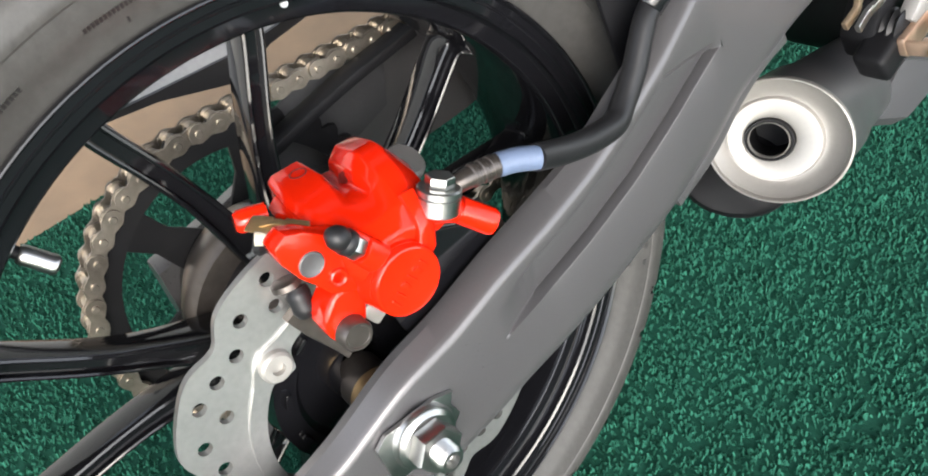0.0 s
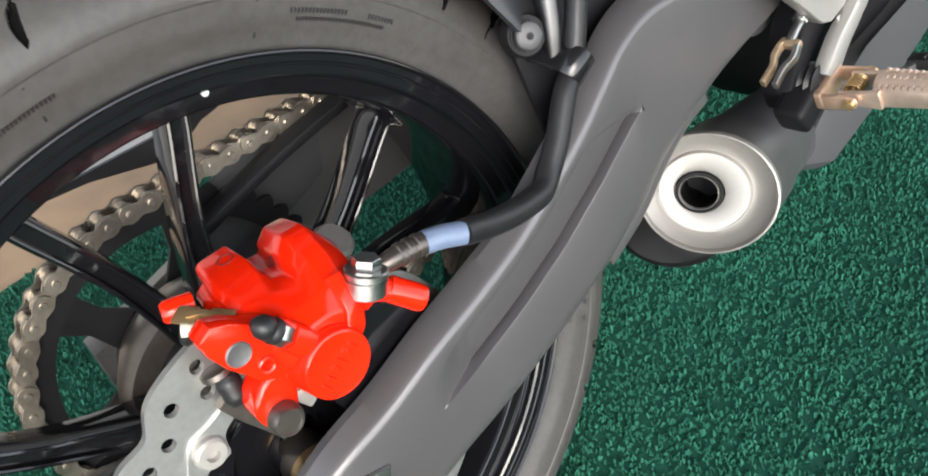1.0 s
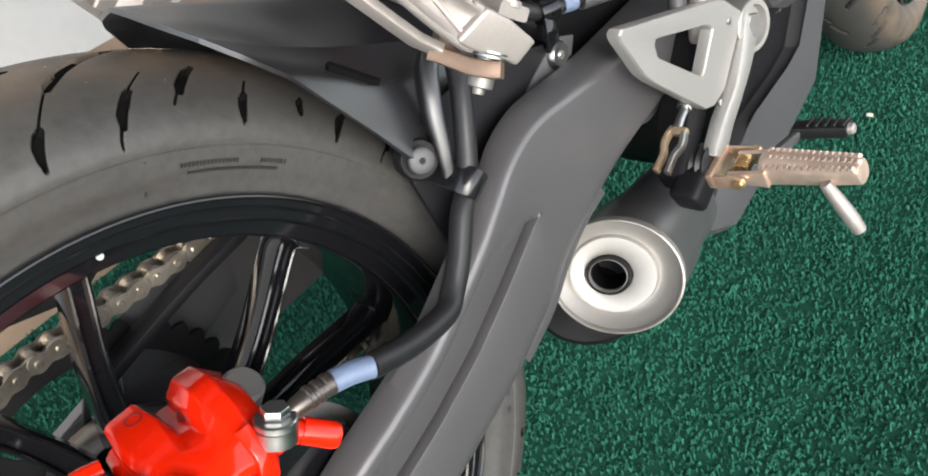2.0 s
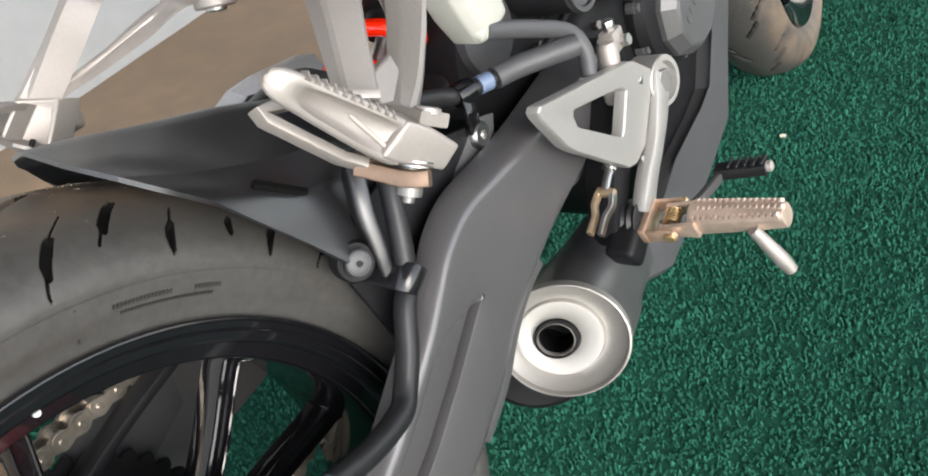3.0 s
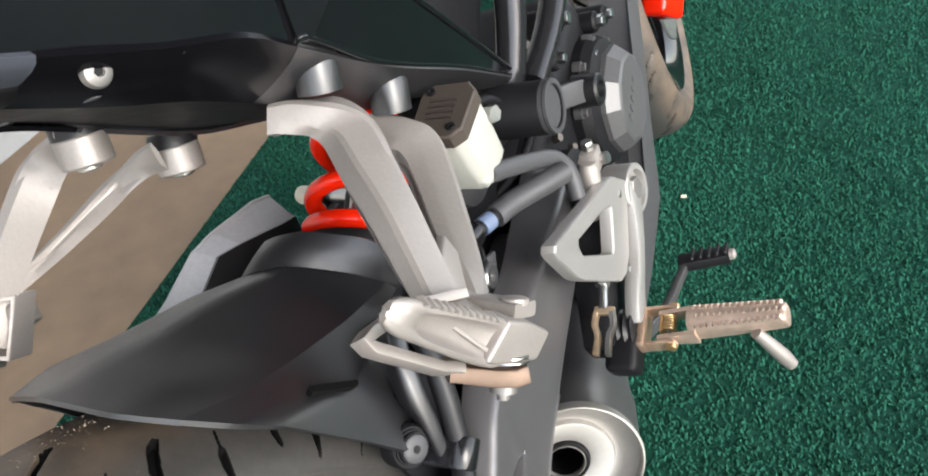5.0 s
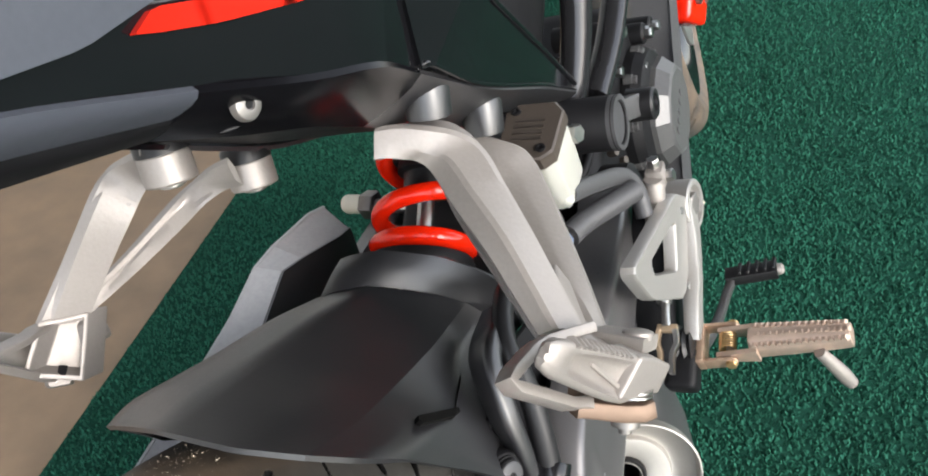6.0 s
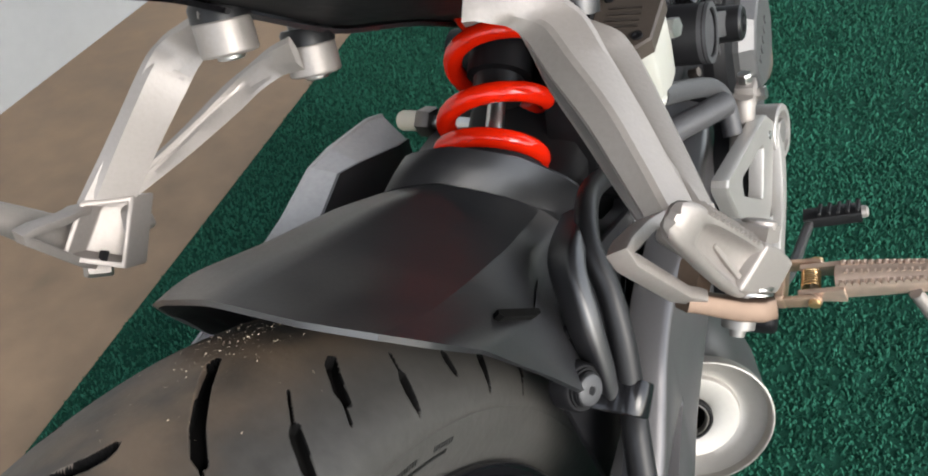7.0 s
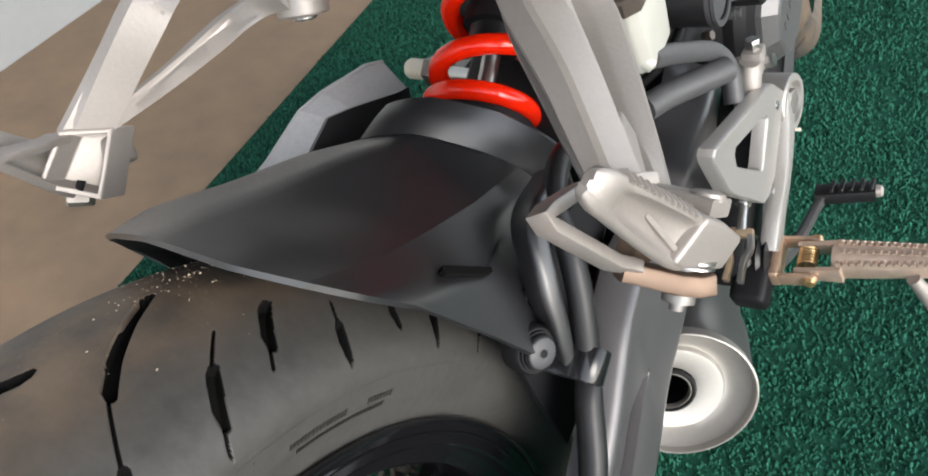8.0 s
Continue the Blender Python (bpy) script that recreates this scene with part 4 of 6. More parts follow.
# --- mudguard over the rear tyre ---
HUG = [
    [(-0.0880, 0.1800, 0.2260), (-0.0780, 0.1620, 0.2580), (-0.0600, 0.1470, 0.2820), (-0.0400, 0.1405, 0.2935), (0.0000, 0.1330, 0.3040), (0.0450, 0.1310, 0.2985), (0.0720, 0.1385, 0.2865), (0.0882, 0.1496, 0.2714), (0.0961, 0.1630, 0.2540), (0.0993, 0.1786, 0.2284), (0.1017, 0.1968, 0.1992), (0.1055, 0.2110, 0.1740)],
    [(-0.0960, 0.2050, 0.1950), (-0.0900, 0.1850, 0.2380), (-0.0760, 0.1720, 0.2680), (-0.0460, 0.1680, 0.2850), (0.0000, 0.1640, 0.2920), (0.0460, 0.1640, 0.2805), (0.0700, 0.1730, 0.2640), (0.0848, 0.1807, 0.2503), (0.0940, 0.1857, 0.2392), (0.0987, 0.1944, 0.2175), (0.1013, 0.2081, 0.1909), (0.1050, 0.2200, 0.1660)],
    [(-0.0960, 0.2400, 0.1600), (-0.0880, 0.2220, 0.2100), (-0.0700, 0.2120, 0.2450), (-0.0420, 0.2080, 0.2680), (0.0000, 0.2060, 0.2740), (0.0380, 0.2070, 0.2575), (0.0640, 0.2110, 0.2435), (0.0778, 0.2197, 0.2263), (0.0870, 0.2247, 0.2142), (0.0917, 0.2274, 0.2005), (0.0943, 0.2321, 0.1819), (0.0970, 0.2360, 0.1560)],
    [(-0.0940, 0.2800, 0.1300), (-0.0820, 0.2680, 0.1850), (-0.0600, 0.2600, 0.2240), (-0.0340, 0.2540, 0.2520), (0.0000, 0.2560, 0.2540), (0.0340, 0.2620, 0.2330), (0.0580, 0.2660, 0.2185), (0.0668, 0.2677, 0.2048), (0.0730, 0.2667, 0.1932), (0.0767, 0.2654, 0.1825), (0.0793, 0.2641, 0.1639), (0.0820, 0.2600, 0.1380)],
    [(-0.0900, 0.3200, 0.1000), (-0.0760, 0.3080, 0.1600), (-0.0520, 0.2960, 0.2060), (-0.0260, 0.2860, 0.2380), (0.0040, 0.3000, 0.2340), (0.0360, 0.3180, 0.2090), (0.0500, 0.3240, 0.1960), (0.0605, 0.3227, 0.1873), (0.0642, 0.3200, 0.1719), (0.0676, 0.3152, 0.1587), (0.0694, 0.3096, 0.1403), (0.0720, 0.3000, 0.1150)],
]


def grid_surface(rows, nu, nv, thick, tight=0.5, fold=None):
    """A thin moulded sheet through a grid of points; fold: the column along which it has a sharp crease."""
    def smooth_line(line, n):
        pts = [Vector(p) for p in line]
        curve = spline(line, n)
        flat = [pts[min(k // n, len(pts) - 2)].lerp(pts[min(k // n, len(pts) - 2) + 1], (k / n - min(k // n, len(pts) - 2))) for k in range(len(curve))]
        return [c.lerp(f, tight) for c, f in zip(curve, flat)]
    bm = None
    for lo, hi in ((0, len(rows[0])),) if fold is None else ((0, fold + 1), (fold, len(rows[0]))):
        across = [smooth_line(r[lo:hi], nv) for r in rows]
        fine = [smooth_line(c, nu) for c in zip(*across)]
        half = loft([list(q) for q in zip(*fine)], closed=False, caps=False)
        bmesh.ops.recalc_face_normals(half, faces=half.faces)
        bmesh.ops.solidify(half, geom=half.faces[:], thickness=thick)
        bm = joined(bm, half)
    return bm


hug = part("rear_mudguard", grid_surface(HUG, 6, 5, 0.0028, 0.60, 6), PLASTIC, bike, "matte black plastic mudguard over the rear tyre", 50)
# collar that shields the foot of the shock absorber
NECK = [
    [(-0.046, 0.304, 0.196), (-0.024, 0.2870, 0.2380), (0.004, 0.3000, 0.2345), (0.036, 0.3180, 0.2095), (0.058, 0.3270, 0.1820), (0.066, 0.322, 0.158)],
    [(-0.046, 0.316, 0.202), (-0.025, 0.3060, 0.2395), (0.005, 0.3120, 0.2400), (0.040, 0.3240, 0.2200), (0.065, 0.3305, 0.1940), (0.073, 0.325, 0.165)],
    [(-0.048, 0.328, 0.203), (-0.026, 0.3210, 0.2390), (0.006, 0.3240, 0.2430), (0.044, 0.3310, 0.2285), (0.072, 0.3340, 0.2060), (0.080, 0.328, 0.172)],
]
part("shock_collar", grid_surface(NECK, 5, 5, 0.0028), PLASTIC, hug)
# moulded pocket; its slot is a solid block coloured as the hole's shade
slot_q = [(0.0822, 0.1985, 0.2385), (0.0862, 0.2240, 0.2142), (0.0880, 0.2218, 0.2136), (0.0892, 0.2150, 0.2184), (0.0872, 0.1940, 0.2388), (0.0848, 0.1945, 0.2400)]
slot_n = Vector((0.70, -0.10, 0.70))
slot_bm = loft([[Vector(p) + Vector((0.0014, -0.0023, 0.0023)) + slot_n * k for p in slot_q] for k in (-0.004, 0.0048)])
part("slot", slot_bm, GROOVE, hug)
hood = loft([[Vector(p) for p in ((0.0872, 0.2235, 0.2165), (0.0890, 0.2230, 0.2145), (0.0840, 0.2270, 0.2120))], [Vector(p) for p in ((0.0735, 0.2580, 0.2035), (0.0745, 0.2585, 0.2015), (0.0720, 0.2590, 0.2000))]])
part("pocket_hood", hood, PLASTIC, hug)
part("inner_shield", slab([(0.215, 0.150), (0.240, 0.185), (0.300, 0.190), (0.360, 0.170), (0.370, 0.090), (0.230, 0.070)], 0.088, 0.092, yz, 0.001), BLACK, hug)
ridge = bar([(0.082, 0.303, 0.209), (0.0905, 0.262, 0.214), (0.0995, 0.2430, 0.1930), (0.1055, 0.2345, 0.1650), (0.1080, 0.2300, 0.1480)], [(0.0045, 0.0090), (0.0060, 0.0105), (0.0060, 0.0105), (0.0050, 0.0085), (0.0036, 0.0060)], (0.80, -0.35, 0.35), corner=0.7, seg=5)
part("guard_ridge", ridge, PLASTIC, hug)
bax2 = Vector((0.90, -0.34, 0.22))
part("mount_boss", lathe([(-0.010, 0.0135), (0.000, 0.0130), (0.0015, 0.0118), (0.0015, 0.0105), (0.003, 0.0105), (0.003, 0.0095), (0.005, 0.0093)], (0.1010, 0.2190, 0.1665), bax2, 28), BLACK, hug)
part("mount_washer", lathe([(0.0045, 0.0090), (0.0058, 0.0088), (0.0058, 0.0060)], (0.1010, 0.2190, 0.1665), bax2, 24), BLACK, hug)
part("mount_bolt", lathe([(0.004, 0.0080), (0.0062, 0.0080), (0.0070, 0.0070), (0.0073, 0.0034), (0.0073, 0.0024), (0.0066, 0.0022), (0.0066, 0.0002)], (0.1010, 0.2190, 0.1665), bax2, 24), GREYPL, hug)
part("bolt_socket", lathe([(0.0066, 0.0022), (0.0069, 0.0021), (0.0069, 0.0002)], (0.1010, 0.2190, 0.1665), bax2, 6), BLACK, hug)
# front bracket and the second clamp
bm = slab([(0.295, 0.128), (0.335, 0.152), (0.372, 0.170), (0.392, 0.162), (0.385, 0.150), (0.340, 0.136), (0.300, 0.108)], 0.0900, 0.0930, yz, 0.001)
br = part("hose_bracket", bm, GREYPL, bike, "grey hose bracket plate")
part("bracket_bolt", lathe([(0.093, 0.0105), (0.0960, 0.0100), (0.0985, 0.0080), (0.0985, 0.0035), (0.0955, 0.0030), (0.0955, 0.0002)], (0, 0.368, 0.159), X, 24), STEEL, br)
part("clamp_leg", bar([(0.0955, 0.364, 0.164), (0.0965, 0.366, 0.176), (0.0940, 0.370, 0.186)], [(0.006, 0.0012)] * 2, X), GLOSS, br)
ca = Vector((0.30, 0.92, -0.10))
part("hose_clamp", lathe([(-0.007, 0.0064), (-0.007, 0.0090), (-0.004, 0.0096), (0.004, 0.0096), (0.007, 0.0090), (0.007, 0.0064)], (0.089, 0.374, 0.1895), ca, 24), GLOSS, br)
part("hose_mark", tube([(0.0935, 0.386, 0.1880), (0.0970, 0.396, 0.1865)], 0.0068, 16), BLUE, br, "pale blue hose mark")

# --- exhaust ---
EXC, EXR, EXD = Vector((0.1060, 0.3575, -0.0345)), 0.0550, Vector((0.60, -1.0, 0.50)).normalized()
EXA = Vector((0.295, -0.910, 0.292)).normalized()
mrows = []
cu0 = EXD.cross(Vector((0, 0, 1))).normalized()
cw0 = EXD.cross(cu0)
cu = cu0 * math.cos(-0.2) + cw0 * math.sin(-0.2)
cw = (cw0 * math.cos(-0.2) - cu0 * math.sin(-0.2)) * 0.88
for q in range(10):
    back = 0.006 + 0.034 * q
    rr = EXR * (0.965 - 0.02 * q)
    flat_ = min(q / 3, 1.0)
    ring_ = []
    for k in range(56):
        v = (cu * math.cos(2 * math.pi * k / 56) + cw * math.sin(2 * math.pi * k / 56)) * rr
        v2 = v - EXA * v.dot(EXA) * flat_
        v2 = v2 * (0.93 if flat_ == 1 else 1)
        ring_.append(EXC - EXA * back - EXD * 0.006 + v2)
    mrows.append(ring_)
exh = part("muffler", loft(mrows, caps=False), SATIN, bike, "short silencer with bright dished end cap", 30)
R = EXR


def dished(profile, seg, mat, name, label, off=Vector((-0.0070, -0.002, -0.002))):
    """Rings about the outlet, whose middle lies inboard of the cap's."""
    d, u, w = EXD, cu, cw
    rows = []
    for h, r in profile:
        c = EXC + d * h + off * (1 - min(r / R, 1)) / 0.64
        rows.append([c + (u * math.cos(a) + w * math.sin(a)) * max(r, 1e-5) for a in (2 * math.pi * k / seg for k in range(seg))])
    return part(name, loft(rows, caps=False), mat, exh, label, 25)


dished([(-0.014, R * 0.97), (-0.012, R * 1.0), (-0.002, R * 1.0), (0.0006, R * 0.992), (0.0012, R * 0.975), (0.0004, R * 0.960), (-0.006, R * 0.945), (-0.0130, R * 0.80), (-0.0160, R * 0.71), (-0.0162, R * 0.680), (-0.0148, R * 0.668), (-0.0118, R * 0.660), (-0.0108, R * 0.645), (-0.0106, R * 0.60), (-0.0118, R * 0.46), (-0.0125, R * 0.38), (-0.0132, R * 0.355), (-0.03, R * 0.345)], 72, CAPST, "end_cap", "brushed steel dished end cap")
dished([(-0.05, R * 0.345), (-0.0085, R * 0.342), (-0.0075, R * 0.335), (-0.0075, R * 0.315), (-0.0085, R * 0.30), (-0.045, R * 0.29), (-0.06, R * 0.28), (-0.06, 0.0002)], 36, BLACK, "outlet_pipe", "black outlet pipe")
dished([(-0.016, R * 0.299), (-0.0088, R * 0.294), (-0.0080, R * 0.284), (-0.0088, R * 0.276), (-0.0150, R * 0.274)], 36, CAPST, "outlet_ring", "thin bright ring inside the outlet")
low = Vector((0.050, 0.368, -0.094))
box_rows = []
for back, k in ((-0.004, 0.80), (0.0, 0.93), (0.006, 1.0), (0.09, 1.04), (0.22, 0.95)):
    c = low - EXA * back
    box_rows.append([c + (cu * math.cos(a_) * 0.050 + cw * math.sin(a_) * 0.044) * k for a_ in (2 * math.pi * q / 40 for q in range(40))])
part("silencer_box", loft(box_rows), BLACK, exh, "black inner silencer drum")

# --- shock absorber ---
sh0, lean_ = Vector((-0.008, 0.402, 0.206)), 0.977
sd = Vector((-0.051, math.sin(lean_), math.cos(lean_))).normalized()
su = (Vector((1, 0, 0)) - sd * sd.x).normalized()
sv = sd.cross(su)
CR, PITCH = 0.0330, 0.045
coil = []
for k in range(0, 117):
    a = -0.9 * math.pi + 2 * math.pi * k / 36
    grow_ = PITCH * (a - 3.902) / (2 * math.pi)
    h = max(grow_, -0.023 + 0.002 * k / 36)
    coil.append(sh0 + sd * h + (su * math.cos(a) + sv * math.sin(a)) * CR)
shock = part("shock_absorber", lathe([(-0.060, 0.012), (-0.045, 0.016), (-0.042, 0.037), (-0.034, 0.038), (-0.030, 0.036), (-0.029, 0.028), (-0.024, 0.025), (-0.016, 0.022), (-0.014, 0.010)], sh0, sd, 40), BLACK, bike, "rear shock absorber with a glossy red coil spring")
part("spring", tube(coil, 0.0068, 16, straight=True), RED, shock, "glossy red coil spring")
part("spring_seat", lathe([(-0.0160, 0.012), (-0.0150, 0.0235), (-0.0120, 0.0225), (-0.0110, 0.010)], sh0, sd, 36), GREYPL, shock)
part("rod", lathe([(-0.03, 0.0062), (0.050, 0.0062)], sh0, sd, 20), STEEL, shock, "chrome damper rod")
part("bump_stop", lathe([(0.016, 0.008), (0.018, 0.017), (0.040, 0.018)], sh0, sd, 24), HOSE, shock)
part("damper_body", lathe([(0.030, 0.008), (0.034, 0.0225), (0.16, 0.0225), (0.165, 0.037), (0.175, 0.037)], sh0, sd, 28), BLACK, shock)

# --- chain guard ---
GUARD = material("pale_grey_plastic", (0.34, 0.34, 0.345), 0.45, vary=0.12, grain=300, bump=0.15)
# stations: y, outer edge (x, z), inner edge (x, z), foot of the inner wall
GUARD_S = [(-0.118, -0.146, 0.118, -0.140, 0.112, 0.108), (-0.052, -0.150, 0.160, -0.134, 0.136, 0.132), (0.000, -0.146, 0.168, -0.121, 0.139, 0.131), (0.057, -0.142, 0.176, -0.110, 0.142, 0.120), (0.085, -0.140, 0.179, -0.107, 0.146, 0.136), (0.160, -0.136, 0.190, -0.104, 0.158, 0.150), (0.260, -0.130, 0.200, -0.101, 0.186, 0.140), (0.300, -0.127, 0.206, -0.100, 0.200, 0.132), (0.340, -0.123, 0.218, -0.100, 0.213, 0.136), (0.365, -0.122, 0.217, -0.101, 0.204, 0.138), (0.418, -0.123, 0.206, -0.105, 0.181, 0.140), (0.438, -0.124, 0.197, -0.110, 0.173, 0.142)]
def guard_strip(lines, inward):
    """A sheet between two lines of the guard, thickened."""
    bm = loft([[Vector(lines[0](r)), (Vector(lines[0](r)) + Vector(lines[1](r))) / 2, Vector(lines[1](r))] for r in GUARD_S], closed=False, caps=False)
    bmesh.ops.recalc_face_normals(bm, faces=bm.faces)
    bmesh.ops.solidify(bm, geom=bm.faces[:], thickness=inward)
    return bm
outer_l, inner_l = (lambda r: (r[1], r[0], r[2])), (lambda r: (r[3], r[0], r[4]))
cg = part("chain_guard", guard_strip((outer_l, inner_l), 0.0025), GUARD, bike, "grey plastic chain guard over the drive chain", 20)
part("inner_wall", guard_strip((inner_l, lambda r: (r[3] - 0.004, r[0], r[5])), 0.0022), PLASTIC, cg, "satin black inner wall of the guard")
part("outer_wall", guard_strip((outer_l, lambda r: (r[1] - 0.010, r[0], r[5] - 0.01)), 0.0022), GUARD, cg)
part("guard_bolt", lathe([(-0.004, 0.004), (0, 0.0065), (0.004, 0.006), (0.005, 0.003)], (-0.131, 0.292, 0.193), (-1, -0.3, 0.3), 16), CREAM, cg)
kn = part("adjuster_knob", lathe([(0, 0.0075), (0.003, 0.0090), (0.020, 0.0090), (0.023, 0.0075), (0.0235, 0.002)], (-0.142, 0.512, 0.141), (-1, 0.05, 0.05), 24), CREAM, bike, "cream plastic cap on a dark nut")
part("nut", hexnut((-0.143, 0.512, 0.141), (1, -0.1, -0.05), 0.0135, 0.014), DARKSTEEL, kn)
part("threaded_rod", lathe([(0, 0.006), (0.05, 0.006)], (-0.130, 0.511, 0.140), (1, -0.1, -0.05), 16), STEEL, kn)

# --- passenger footrest hangers ---


def casting(edge, inner, lifts, thick, groove, toward, flank=None):
    """A cast leg between its outer edge and its inner edge: a ridged face, a chamfer and a hollowed flank."""
    out_l, in_l = spline(edge, 5), spline(inner, 5)
    far = spline(flank, 5) if flank else None
    t, k = np.linspace(0, 1, len(out_l)), np.linspace(0, 1, len(lifts))
    up, gr = np.interp(t, k, lifts), np.interp(t, k, groove)
    rows = []
    for i, (r, l) in enumerate(zip(out_l, in_l)):
        a, b = max(i - 1, 0), min(i + 1, len(out_l) - 1)
        d = ((out_l[b] - out_l[a]) + (in_l[b] - in_l[a])).normalized()
        e = (r - l).normalized()
        n = d.cross(e).normalized()
        if n.dot(Vector(toward)) < 0:
            n = -n
        c = l.lerp(r, 0.36) + n * up[i]
        g = 0.0050 * gr[i]
        back = far[i] - l if far else -n * thick
        rows.append([l, c - e * 0.0015 - n * 0.0002, c + e * 0.0015, r - e * 0.0026, r - n * 0.0024, r + back, l + back, l + back * 0.80, l + back * 0.74 + e * g, l + back * 0.26 + e * g, l + back * 0.20])
    return loft(rows)


REAR_EDGE = [(0.0671, 0.2889, 0.3543), (0.0800, 0.2925, 0.3520), (0.0932, 0.2952, 0.3467), (0.1070, 0.2990, 0.3385), (0.1170, 0.2985, 0.3290), (0.1290, 0.2850, 0.3165), (0.1455, 0.2645, 0.3020), (0.1600, 0.2450, 0.2880), (0.1735, 0.2265, 0.2745)]
REAR_IN = [(0.0658, 0.2787, 0.3413), (0.0710, 0.2810, 0.3400), (0.0770, 0.2840, 0.3365), (0.0835, 0.2875, 0.3320), (0.0920, 0.2835, 0.3270), (0.1060, 0.2680, 0.3180), (0.1257, 0.2484, 0.3060), (0.1400, 0.2330, 0.2930), (0.1540, 0.2180, 0.2785)]
FORE_EDGE = [(0.0780, 0.3500, 0.3080), (0.0900, 0.3525, 0.3040), (0.1016, 0.3535, 0.2985), (0.1110, 0.3535, 0.2925), (0.1185, 0.3485, 0.2850), (0.1290, 0.3320, 0.2785), (0.1405, 0.3121, 0.2720), (0.1630, 0.2710, 0.2623), (0.1774, 0.2429, 0.2586)]
FORE_IN = [(0.0760, 0.3350, 0.2960), (0.0860, 0.3300, 0.2960), (0.0957, 0.3270, 0.2950), (0.1015, 0.3270, 0.2930), (0.1070, 0.3230, 0.2895), (0.1130, 0.3150, 0.2855), (0.1217, 0.3023, 0.2811), (0.1412, 0.2727, 0.2722), (0.1662, 0.2372, 0.2641)]
# the left bracket is seen from inside: outer edge, inner edge and far edge of the hollow flank
LEFT_REAR_EDGE = [(-0.0800, 0.2740, 0.3637), (-0.1050, 0.2820, 0.3553), (-0.1260, 0.2826, 0.3487), (-0.1310, 0.2701, 0.3427), (-0.1500, 0.2433, 0.3167), (-0.1680, 0.2098, 0.2906)]
LEFT_REAR_IN = [(-0.0830, 0.2839, 0.3413), (-0.0980, 0.2854, 0.3400), (-0.1080, 0.2838, 0.3364), (-0.1200, 0.2754, 0.3253), (-0.1410, 0.2556, 0.3017), (-0.1580, 0.2225, 0.2783)]
LEFT_REAR_FLANK = [(-0.0810, 0.2864, 0.3336), (-0.0960, 0.2867, 0.3329), (-0.1050, 0.2843, 0.3313), (-0.1170, 0.2731, 0.3188), (-0.1370, 0.2539, 0.2966), (-0.1520, 0.2293, 0.2749)]
LEFT_FORE_EDGE = [(-0.0780, 0.3272, 0.3200), (-0.0980, 0.3289, 0.3143), (-0.1180, 0.3275, 0.3063), (-0.1260, 0.3125, 0.3028), (-0.1420, 0.2756, 0.2933), (-0.1550, 0.2379, 0.2878)]
LEFT_FORE_IN = [(-0.0800, 0.3277, 0.3042), (-0.0950, 0.3264, 0.3042), (-0.1100, 0.3224, 0.3017), (-0.1200, 0.3121, 0.2963), (-0.1350, 0.2819, 0.2895), (-0.1500, 0.2428, 0.2840)]
LEFT_FORE_FLANK = [(-0.0780, 0.3297, 0.2976), (-0.0930, 0.3274, 0.2965), (-0.1070, 0.3187, 0.2925), (-0.1180, 0.3031, 0.2871), (-0.1340, 0.2690, 0.2814), (-0.1500, 0.2342, 0.2776)]


